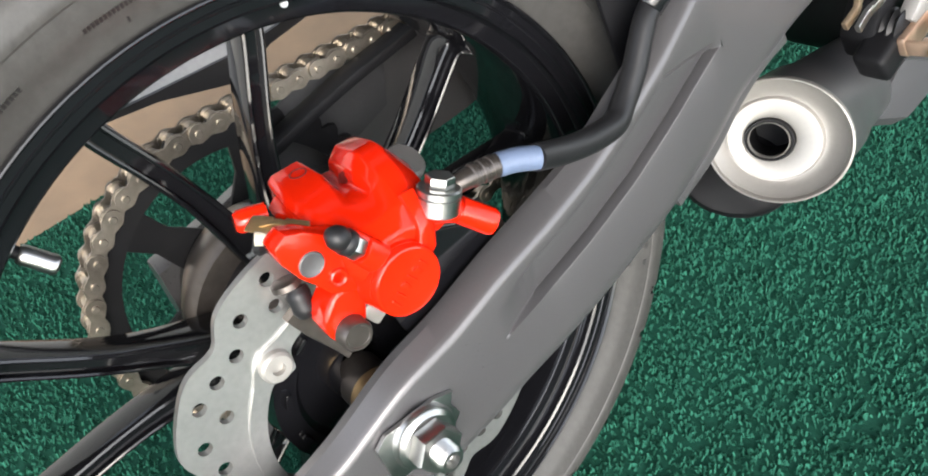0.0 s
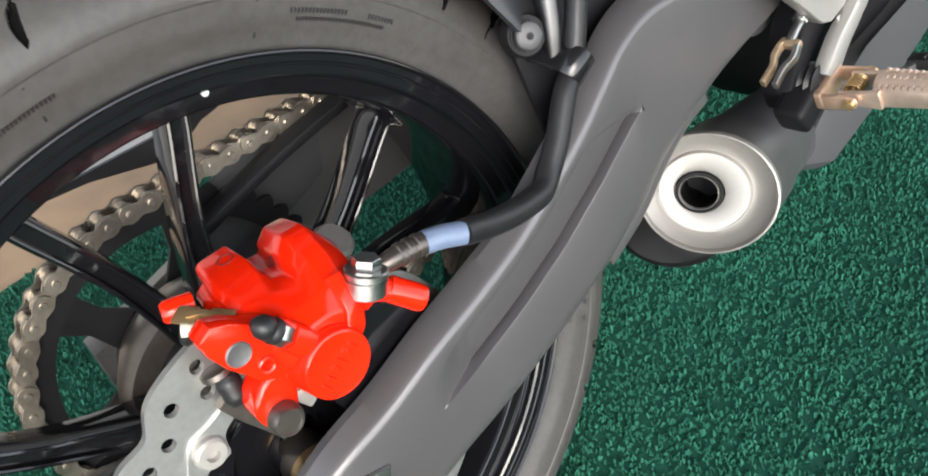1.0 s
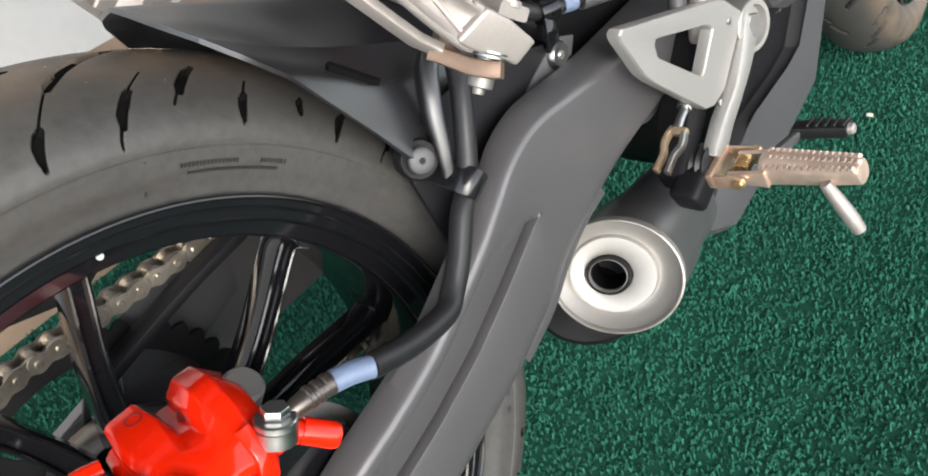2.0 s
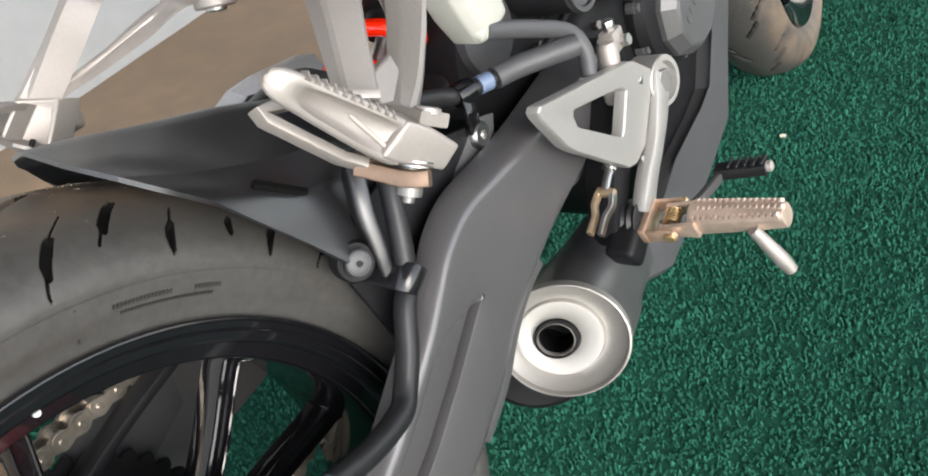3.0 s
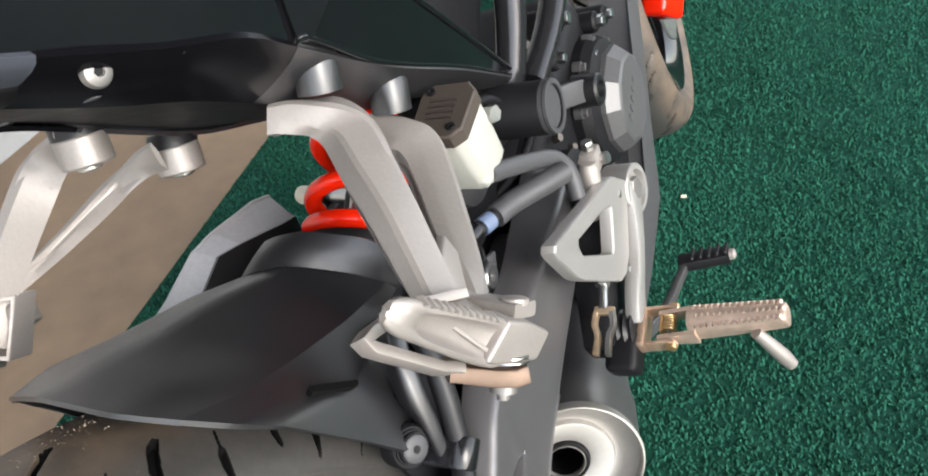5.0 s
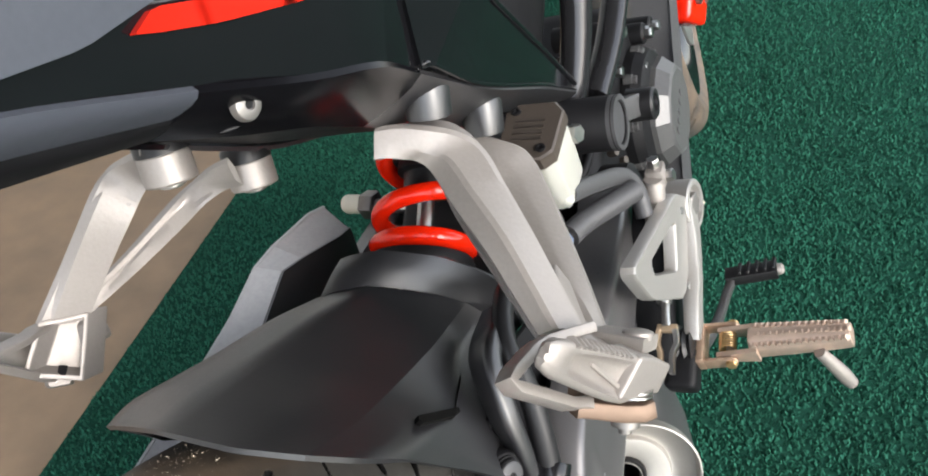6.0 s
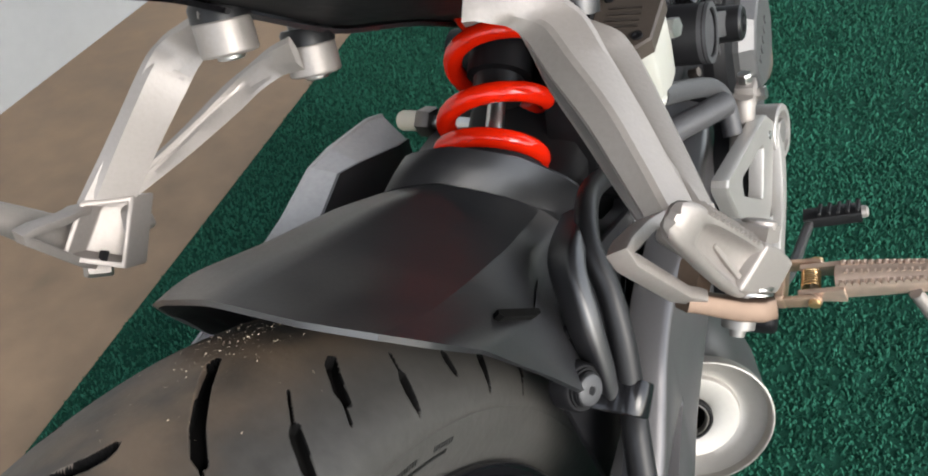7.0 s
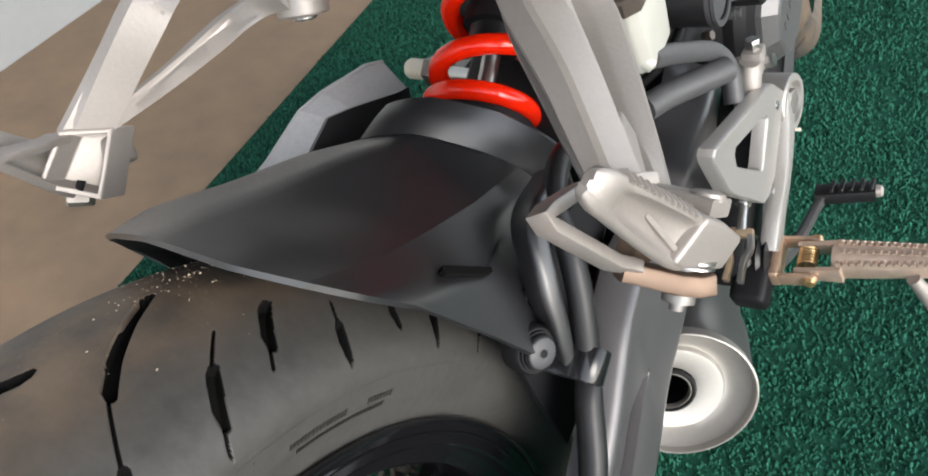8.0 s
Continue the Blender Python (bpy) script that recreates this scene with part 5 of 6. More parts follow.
def hanger(s):
    """The cast passenger footrest bracket on the right (s = 1) or left (s = -1)."""
    m = lambda p: (s * p[0], p[1], p[2])
    toward = (0.5, -0.6, 0.62) if s > 0 else (0.75, -0.57, 0.33)
    rear_leg = casting(REAR_EDGE, REAR_IN, (0, 0, 0.001, 0.003, 0.005, 0.006, 0.006, 0.006, 0.006), 0.013, (0, 0, 0, 0, 0.6, 1, 1, 1, 0.7), toward) if s > 0 else casting(LEFT_REAR_EDGE, LEFT_REAR_IN, (0, 0.0005, 0.001, 0.001, 0.001, 0.001), 0.013, (0, 0, 0.6, 1, 1, 0.8), toward, LEFT_REAR_FLANK)
    fore_leg = casting(FORE_EDGE, FORE_IN, (0, 0, 0.001, 0.0015, 0.002, 0.002, 0.002, 0.002, 0.002), 0.013, (0, 0, 0, 0, 0.6, 1, 1, 1, 0.7), toward) if s > 0 else casting(LEFT_FORE_EDGE, LEFT_FORE_IN, (0, 0.001, 0.001, 0.001, 0.001, 0.001), 0.013, (0, 0, 0.6, 1, 1, 0.8), toward, LEFT_FORE_FLANK)
    root = part("footrest_hanger", rear_leg, ALU, bike, "cast aluminium passenger footrest hanger with two legs", 20)
    part("front_leg", fore_leg, ALU, root, smooth=20)
    if s > 0:
        web_ = slab([(0.2240, 0.2600), (0.2380, 0.2800), (0.2700, 0.2760), (0.2620, 0.2620), (0.2400, 0.2520)], 0, 0.006, lambda u, v, w: Vector(m((0.1590 + w - (v - 0.262) * 0.55 - (u - 0.25) * 0.45, u, v))), 0.0015)
        part("leg_web", web_, ALU, root)
    if s < 0:
        ax_ = Vector(m((0.05, 0.33, 0.94)))
        for c in ((0.080, 0.2838, 0.3350), (0.082, 0.3425, 0.2872)):
            part("boss", lathe([(0, 0.0135), (0.0004, 0.0152), (0.0016, 0.0160), (0.0178, 0.0160), (0.0190, 0.0154)], m(c), ax_, 40), ALU, root, smooth=20)
            part("boss_bolt", lathe([(-0.0030, 0.0050), (-0.0020, 0.0075), (0.0005, 0.0080)], m(c), ax_, 18), STEEL, root)
            part("rubber_mount", lathe([(0.0188, 0.0165), (0.0265, 0.0165), (0.0290, 0.0150)], m(c), ax_, 32), HOSE, root)
        # open box foot with a small slot
        rim_f = [(-0.1660, 0.2111, 0.2917), (-0.1500, 0.2313, 0.2799), (-0.1500, 0.2001, 0.2508), (-0.1720, 0.1833, 0.2718)]
        back = Vector((-0.004, 0.016, -0.010))
        mid_ = sum((Vector(p) for p in rim_f), Vector()) / 4
        inner_f = [mid_ + (Vector(p) - mid_) * 0.82 for p in rim_f]
        foot = loft([[Vector(p) + back for p in rim_f], [Vector(p) for p in rim_f], inner_f, [p + back * 0.8 for p in inner_f]])
        bmesh.ops.recalc_face_normals(foot, faces=foot.faces)
        edge_bevel(foot, 0.0012, 2)
        part("foot_box", foot, ALU, root)
        part("foot_slot", block((-0.1585, 0.1990, 0.2619), (0.0060, 0.0060, 0.0020), 0.0004, (35, 0, 0)), BLACK, root)
    # hinge: upper cheek, its bolt, washers and pin
    hx = Vector(m((0.10, 0.60, 0.79))).normalized()
    up = bar([m(p) for p in ((0.166, 0.2380, 0.2600), (0.182, 0.2350, 0.2600), (0.1990, 0.2320, 0.2590))], [(0.0095, 0.0036)] * 3, hx, corner=0.4)
    part("upper_plate", up, ALU, root)
    foot_r = block(m((0.1690, 0.2300, 0.2600)), (0.024, 0.024, 0.016), 0.004, (-35, s * 10, s * -30), None, 3)
    part("clevis", foot_r, ALU, root)
    part("hinge_bolt", lathe([(0, 0.0050), (0.001, 0.0072), (0.0040, 0.0070), (0.0048, 0.0050), (0.0048, 0.0003)], m((0.1930, 0.2335, 0.2600)), hx, 20), ALU, root)
    if s > 0:
        part("hinge_pin", lathe([(-0.0085, 0.0030), (-0.0055, 0.0034), (-0.0050, 0.0066), (-0.001, 0.0068), (0.03, 0.004)], m((0.1865, 0.2105, 0.2345)), hx, 16), STAY, root)
        for k in range(2):
            part("hinge_washer", lathe([(0, 0.0095), (0.0009, 0.0095)], Vector(m((0.1900, 0.2145, 0.2415))) + hx * (0.0016 + 0.0022 * k), hx, 24), STEEL, root)
    # angular heel guard: a flat band bent into a triangle, then the lower hinge cheek
    knee = Vector((0.1690, 0.1990, 0.2530))
    guard = [Vector((0.1720, 0.2240, 0.2760)), Vector((0.1600, 0.2030, 0.2890)), Vector((0.1575, 0.1985, 0.2905)), Vector((0.1563, 0.1930, 0.2925)), Vector((0.1562, 0.1750, 0.3000)), Vector((0.1565, 0.1690, 0.3015)), Vector((0.1580, 0.1695, 0.2975)), Vector((0.1660, 0.1915, 0.2620)), knee + Vector((-0.001, -0.0015, 0.0025)), knee + Vector((0.0015, 0.0010, -0.0012))]
    lp = bar([m(p + Vector((0.0048, 0.0004, 0.0014))) for p in guard], [(0.0025, 0.0040), (0.0025, 0.0042), (0.0026, 0.0044), (0.0026, 0.0044), (0.0026, 0.0044), (0.0026, 0.0042)], m((0.95, 0.05, 0.32)), corner=0.3, straight=True)
    part("guard_loop", lp, ALU, root, "angular cast heel guard")
    pl = bar([m(p) for p in (knee, knee + Vector((0.004, 0.0022, -0.0026)), (0.1860, 0.2075, 0.2415), (0.1935, 0.2110, 0.2385), (0.1985, 0.2140, 0.2372))], [(0.0062, 0.0040), (0.0066, 0.0040), (0.0078, 0.0042), (0.0085, 0.0042), (0.0060, 0.0042)], hx, corner=0.35, straight=True)
    part("lower_plate", pl, WORN if s > 0 else ALU, root, "worn lower hinge cheek")
    part("inner_stop", block(m((0.1720, 0.2100, 0.2560)), (0.010, 0.012, 0.014), 0.002, (-35, 0, s * -20)), WORN if s > 0 else ALU, root)
    return root


right_hanger = hanger(1)
left_hanger = hanger(-1)


def passenger_peg(s, root):
    """A folded footrest: a round-nosed bar with a long dish in its face and a hinge block at its root."""
    m = lambda p: (s * p[0], p[1], p[2])
    a, tip = Vector((0.1948, 0.2070, 0.2622)), Vector((0.1862, 0.1652, 0.3222))
    d = (tip - a).normalized()
    side = Vector((0.397, 0.701, 0.592))
    side = (side - d * side.dot(d)).normalized()
    upn = side.cross(d).normalized()
    ln = (tip - a).length
    pt = lambda u, v, w: Vector(m(a + d * u + side * v + upn * w))
    rows = []
    for e, hw, lip, dep, h in ((-0.10, 0.0100, 0.0030, 0.0004, 0.0115), (-0.04, 0.0114, 0.0032, 0.0016, 0.0125), (0.05, 0.0117, 0.0034, 0.0038, 0.0130), (0.16, 0.0115, 0.0034, 0.0060, 0.0132), (0.30, 0.0110, 0.0034, 0.0076, 0.0130), (0.46, 0.0102, 0.0034, 0.0080, 0.0124), (0.60, 0.0094, 0.0034, 0.0074, 0.0118), (0.68, 0.0089, 0.0036, 0.0056, 0.0112), (0.73, 0.0086, 0.0042, 0.0024, 0.0108), (0.77, 0.0084, 0.0042, 0.0002, 0.0106), (0.86, 0.0079, 0.0038, -0.0006, 0.0100), (0.93, 0.0066, 0.0032, -0.0006, 0.0086), (0.98, 0.0044, 0.0020, -0.0004, 0.0060), (1.0, 0.0014, 0.0006, 0, 0.0024)):
        end = max(0.0, (e - 0.84) / 0.16)
        top = -0.0050 * end * end
        vi = hw - lip
        inner = [(vi * q, top - dep * (1 - q ** 4)) for q in (-1, -0.85, -0.65, -0.4, 0, 0.4, 0.65, 0.85, 1)]
        sec = [(-hw * 0.55, -h), (-hw * 0.86, -h * 0.82), (-hw * 0.98, -h * 0.50), (-hw, top - h * 0.22), (-hw + lip * 0.18, top - 0.0008), (-hw + lip * 0.5, top)] + inner + [(hw - lip * 0.5, top), (hw - lip * 0.18, top - 0.0008), (hw, top - h * 0.22), (hw * 0.98, -h * 0.50), (hw * 0.86, -h * 0.82), (hw * 0.55, -h)]
        rows.append([pt(e * ln, v, w) for v, w in sec])
    body = loft(rows)
    bmesh.ops.recalc_face_normals(body, faces=body.faces)
    peg = part("passenger_footrest", body, ALU, root, "folded cast aluminium passenger footrest with a hollow face", 50)
    eye_bm = slab([(0.0040, -0.0090), (-0.0040, -0.0088), (-0.0330, -0.0018), (-0.0338, 0.0130), (-0.0150, 0.0138), (0.0010, 0.0118)], -0.0150, 0.0014, pt, 0.0022, None, 3)
    part("hinge_block", eye_bm, ALU, peg)
    part("dish_rib", bar([pt(0.04 * ln, -0.0040, -0.0032), pt(0.22 * ln, -0.0010, -0.0060), pt(0.34 * ln, 0.0010, -0.0080)], [(0.0012, 0.0016), (0.0011, 0.0014), (0.0008, 0.0010)], tuple(Vector(m(upn))), corner=0.6), ALU, peg)
    for k in range(11):
        c0 = 0.008 + 0.0048 * k
        hw = 0.0116 - 0.0024 * k / 10
        part("grip_tooth", loft([[pt(c0 + q, hw - 0.0004, -0.0060) for q in (-0.0021, 0.0021)] + [pt(c0 + q, hw - 0.0026, -0.0002) for q in (0.0021, -0.0021)], [pt(c0 + q, hw + 0.0012, -0.0040) for q in (-0.0006, 0.0006)] + [pt(c0 + q, hw - 0.0010, 0.0010) for q in (0.0006, -0.0006)]]), ALU, peg)


passenger_peg(1, right_hanger)
passenger_peg(-1, left_hanger)
# the tail's soft bluish sheen, put into a lighter base colour
SHEEN = material("blue_grey_sheen", (0.052, 0.057, 0.071), 0.40, vary=0.12, grain=300)
FRAMEG = material("gloss_grey_frame_paint", (0.034, 0.034, 0.037), 0.16, metal=0.6, vary=0.12, grain=200, stain=14)
TRIM = material("satin_black_trim", (0.004, 0.004, 0.005), 0.17, vary=0.15, grain=300, spec=0.13)
STRIPE = material("dark_red_stripe", (0.42, 0.012, 0.005), 0.25, vary=0.08, grain=80, spec=0.3)

# --- rider's footrest plate, right ---
HX0, HX1 = 0.137, 0.147
outer_t = [(0.3765, 0.1760), (0.3725, 0.1735), (0.3735, 0.1680), (0.3910, 0.1338), (0.3990, 0.1242), (0.4595, 0.0670), (0.4720, 0.0630), (0.4905, 0.0680), (0.5310, 0.1140), (0.5070, 0.1356), (0.4975, 0.1404)]
inner_t = [(0.4135, 0.1500), (0.4105, 0.1465), (0.4115, 0.1375), (0.4140, 0.1345), (0.4300, 0.1210), (0.4555, 0.0995), (0.4605, 0.0965), (0.4640, 0.0985), (0.4830, 0.1225), (0.4800, 0.1270), (0.4730, 0.1308)]
hb = bmesh.new()
place = lambda o, x: [Vector((x, y, z)) for y, z in o]
grow = lambda o, k: [(sum(p[0] for p in o) / len(o) + (y - sum(p[0] for p in o) / len(o)) * k, sum(p[1] for p in o) / len(o) + (z - sum(p[1] for p in o) / len(o)) * k) for y, z in o]
loft([place(outer_t, HX0), place(outer_t, HX1 - 0.0028), place(grow(outer_t, 0.990), HX1 - 0.0009), place(grow(outer_t, 0.972), HX1), place(grow(inner_t, 1.06), HX1), place(grow(inner_t, 1.02), HX1 - 0.0008), place(inner_t, HX1 - 0.0022), place(inner_t, HX0)], hb, caps=False, loop=True)
heel = part("footrest_plate", hb, PALE, bike, "silver cast rider footrest plate with triangular heel guard", 30)
armp = bar([(0.1440, 0.540, 0.104), (0.1470, 0.520, 0.083), (0.1490, 0.498, 0.064), (0.1490, 0.474, 0.046), (0.1490, 0.456, 0.026)], [(0.0130, 0.0050), (0.0110, 0.0060), (0.0085, 0.0060), (0.0095, 0.0065), (0.0105, 0.0065)], X, n=6, corner=0.45)
part("plate_arm", armp, PALE, heel)
part("pivot_ring", lathe([(-0.020, 0.0215), (0.0040, 0.0215), (0.0052, 0.0205), (0.0052, 0.0165), (-0.0005, 0.0155), (-0.0005, 0.0002)], (0.1460, 0.5390, 0.0985), (0.99, -0.09, 0.06), 40), PALE, heel)
part("pivot_bolt", hexnut((0.1455, 0.5392, 0.0984), (0.99, -0.09, 0.06), 0.0105, 0.0055), STAY, heel)
for y, z in ((0.507, 0.118), (0.480, 0.062)):
    part("plate_screw", lathe([(0.1465, 0.0032), (0.1480, 0.0030), (0.1485, 0.0020), (0.1485, 0.0002)], (0, y, z), X, 14), STEEL, heel)
part("plate_bracket", slab([(0.460, 0.085), (0.510, 0.130), (0.530, 0.100), (0.480, 0.010), (0.440, -0.002), (0.430, 0.020)], 0.108, 0.136, yz, 0.004), BLACK, heel)
mc = Vector((0.130, 0.494, 0.122))
part("master_cylinder", lathe([(-0.055, 0.0085), (0.036, 0.0085), (0.038, 0.007), (0.040, 0.007), (0.0405, 0.0002)], mc, (0.14, -0.02, 1.0), 24), ALU, heel, "grey brake master cylinder")
part("cylinder_cap", block((0.136, 0.501, 0.158), (0.014, 0.016, 0.018), 0.003, (0, 0, 0)), ALU, heel)
part("cap_bolt", hexnut((0.143, 0.504, 0.155), (1, 0, 0.2), 0.0050, 0.006), STEEL, heel)
part("cap_bolt", hexnut((0.136, 0.501, 0.167), (0, 0, 1), 0.0050, 0.007), STEEL, heel)
rod_bm = tube([(0.1340, 0.468, 0.080), (0.1360, 0.444, 0.072), (0.1380, 0.430, 0.066)], 0.0035, 12)
hexnut((0.1345, 0.452, 0.0755), (0.1, -0.9, -0.3), 0.0060, 0.005, rod_bm)
part("push_rod", rod_bm, STEEL, heel)
CLVY = material("gold_zinc_yoke", (0.50, 0.38, 0.26), 0.36, metal=0.8, vary=0.25, grain=160, stain=40)
yk = part("yoke", block((0.1385, 0.430, 0.064), (0.016, 0.007, 0.007), 0.002, (30, 0, 0)), CLVY, heel, "gold zinc brake rod yoke")
for dx in (-0.0050, 0.0050):
    part("prong", bar([(0.1385 + dx * 1.2, 0.429, 0.064), (0.1385 + dx * 1.5, 0.421, 0.058), (0.1385 + dx * 0.9, 0.413, 0.053), (0.1385 + dx * 1.0, 0.400, 0.046)], [(0.0036, 0.0020)] * 2, (1, 0, 0), corner=0.4), CLVY if dx < 0 else STEEL, yk)
part("pivot_block", block((0.1400, 0.436, 0.010), (0.026, 0.034, 0.026), 0.006, (30, 0, 0), None, 3), BLACK, heel)

# rider's peg
pa, pb = Vector((0.158, 0.4530, 0.0205)), Vector((0.266, 0.4535, 0.0350))
pd = (pb - pa).normalized()
pu = (Vector((0, -0.25, 1)) - pd * Vector((0, -0.25, 1)).dot(pd)).normalized()
ps = pd.cross(pu)
at = lambda a, b, c: pa + pd * a + pu * b + ps * c
cl = lathe([(0.000, 0.0140), (0.002, 0.0185), (0.005, 0.0160), (0.008, 0.0190), (0.011, 0.0165), (0.014, 0.0185), (0.016, 0.0140)], pa - pd * 0.022, pd, 28)
peg = part("rider_footrest", cl, HOSE, bike, "bare serrated metal rider footrest on a copper-toned hinge")
CLV = material("copper_zinc_plate", (0.58, 0.41, 0.30), 0.38, metal=0.75, vary=0.2, grain=120, stain=30)
base = part("hinge_base", slab([(-0.008, -0.0165), (-0.008, 0.0165), (-0.0055, 0.018), (0.0055, 0.018), (0.008, 0.0165), (0.008, -0.0165), (0.0055, -0.018), (-0.0055, -0.018)], -0.0060, 0.0000, lambda u, v, w: at(w, u, v), 0.001), CLV, peg, "copper-toned hinge clevis")
for e in (1, -1):
    ear = slab([(-0.002, -0.0062), (0.020, -0.0062), (0.025, -0.004), (0.0265, 0.000), (0.025, 0.004), (0.020, 0.0062), (-0.002, 0.0062)], 0.0145, 0.0175, lambda u, v, w: at(u, v, e * w), 0.0008)
    part("hinge_ear", ear, CLV, peg)
    part("pin_head", lathe([(0, 0.0045), (0.0025, 0.0042), (0.0032, 0.003), (0.0032, 0.0003)], at(0.021, 0, e * 0.0175), ps * e, 16), BRASS, peg)
    lugp = slab([(0.010, -0.0050), (0.034, -0.0070), (0.042, -0.0080), (0.042, 0.0080), (0.034, 0.0070), (0.010, 0.0050)], 0.0090, 0.0132, lambda u, v, w: at(u, v, e * w), 0.0008)
    part("peg_lug", lugp, COPPER, peg)
spr = [at(0.018, 0.002, -0.0070 + 0.0140 * k / 72) + (pd * math.cos(2 * math.pi * k / 12) + pu * math.sin(2 * math.pi * k / 12)) * 0.0062 for k in range(73)]
part("return_spring", tube(spr, 0.0009, 6, straight=True), BRASS, peg)
part("hinge_pin", lathe([(-0.015, 0.0035), (0.015, 0.0035)], at(0.020, 0, 0), ps, 14), STEEL, peg)
LEN = (pb - pa).length
pb_bm = bar([at(0.036, 0, 0), at(0.040, 0, 0), at(0.070, 0, 0), at(LEN - 0.003, 0, 0), at(LEN, 0, 0)], [(0.0095, 0.0122), (0.0105, 0.0125), (0.0100, 0.0116), (0.0086, 0.0096), (0.0072, 0.0078)], pu, corner=0.85, seg=5)
part("peg_body", pb_bm, COPPER, peg, "serrated footrest bar")
tooth = bmesh.new()
loft([[Vector(v) for v in ((-0.0026, -0.0026, 0), (0.0026, -0.0026, 0), (0.0026, 0.0026, 0), (-0.0026, 0.0026, 0))], [Vector(v) for v in ((-0.0010, -0.0014, 0.0030), (0.0010, -0.0014, 0.0030), (0.0010, 0.0014, 0.0030), (-0.0010, 0.0014, 0.0030))]], tooth)
tooth_me = finish("grip_tooth", tooth, COPPER)
for k in range(15):
    for row in (-1, 0, 1):
        ob = new("grip_tooth", tooth_me)
        ob.parent = peg
        f = k / 14
        org = at(0.041 + 0.0046 * k + 0.0023 * (row == 0), (0.0092 if row else 0.0100) - 0.0022 * f, row * (0.0086 - 0.0022 * f))
        ob.matrix_local = Matrix.Translation(org) @ Matrix((pd, ps, pu)).transposed().to_4x4()
part("lean_feeler", tube([(0.2440, 0.4420, 0.0280), (0.2560, 0.4470, 0.0020), (0.2635, 0.4500, -0.0150)], [0.0045, 0.0055, 0.0060, 0.0050], 14), ALU, peg)

# brake pedal
pedal = part("brake_pedal", bar([(0.140, 0.440, 0.012), (0.146, 0.480, -0.010), (0.152, 0.520, -0.022), (0.156, 0.565, -0.026), (0.160, 0.582, -0.024)], [(0.0060, 0.0040), (0.0055, 0.0035), (0.0045, 0.0030)], X, corner=0.4), SATIN, bike, "grey rear brake pedal with black grip")
pad = bar([(0.153, 0.582, -0.024), (0.176, 0.585, -0.022), (0.199, 0.588, -0.020)], [(0.0080, 0.0055)] * 3, (0, 0, 1), corner=0.3)
for k in range(5):
    block((0.166 + 0.0075 * k, 0.5855 + 0.001 * k, -0.0165 + 0.0006 * k), (0.0032, 0.0150, 0.0035), 0.0006, (0, 0, 0), pad, 1)
part("grip", pad, HOSE, pedal, "black ribbed pedal grip")
part("pedal_end", lathe([(0, 0.0055), (0.004, 0.0050), (0.0055, 0.003), (0.0055, 0.0003)], (0.199, 0.588, -0.020), (1, 0.1, 0.08), 14), ALU, pedal)

# --- brake fluid reservoir ---
RU = Vector((1, 0, -0.05)).normalized()
RV = Vector((0.03, 0.96, 0.27)).normalized()
RN = RU.cross(RV).normalized()
RV = RN.cross(RU)
res_at = lambda u, v, w: Vector((0.1015, 0.387, 0.2785)) + RU * u + RV * v + RN * w
shape = [(-0.0170, -0.0155), (-0.0120, -0.0215), (0.0110, -0.0220), (0.0175, -0.0160), (0.0185, 0.0140), (0.0120, 0.0215), (-0.0110, 0.0210), (-0.0175, 0.0145)]
rb = loft([[res_at(u * k, v * k + dv, w) for u, v in shape] for w, k, dv in ((-0.0600, 0.70, 0.004), (-0.0550, 0.90, 0.002), (-0.0300, 0.99, 0), (-0.0040, 1, 0))])
bmesh.ops.recalc_face_normals(rb, faces=rb.faces)
edge_bevel(rb, 0.002, 2, 25)
res = part("fluid_reservoir", rb, MILK, bike, "milky white brake fluid reservoir with dark cap")
ct = loft([[res_at(u * k, v * k, w) for u, v in shape] for w, k in ((-0.0060, 1.06), (0.0030, 1.06), (0.0042, 1.0))])
lid = part("lid", ct, BRONZE, res, "dark bronze reservoir lid with warning text", 30)
for k in range(4):
    part("text_bar", slab([(-0.010, 0), (0.009, 0), (0.009, 0.0015), (-0.010, 0.0015)], 0.0040, 0.0047, lambda u, v, w: res_at(u, v - 0.008 + 0.0048 * k, w), 0), DARKSTEEL, lid)
for u, v in ((-0.0115, 0.0150), (0.0105, -0.0150)):
    part("lid_screw", lathe([(0.003, 0.0032), (0.0056, 0.0030), (0.0056, 0.0015), (0.0046, 0.0012), (0.0046, 0.0002)], res_at(u, v, 0), RN, 14), BLACK, lid)
part("mount_bolt", hexnut((0.116, 0.412, 0.260), (1, -0.3, 0.1), 0.0062, 0.007), STEEL, res)
part("outlet", lathe([(0, 0.0050), (0.010, 0.0050)], (0.106, 0.386, 0.231), (0.35, 0.1, -0.3), 14), MILK, res)
RESH = [(0.11, 0.393, 0.226), (0.116, 0.43, 0.207), (0.122, 0.466, 0.185), (0.128, 0.473, 0.167), (0.132, 0.464, 0.148)]
part("reservoir_hose", tube(RESH, 0.0066, 14, 8), GREYPL, bike, "grey-black rubber reservoir hose")

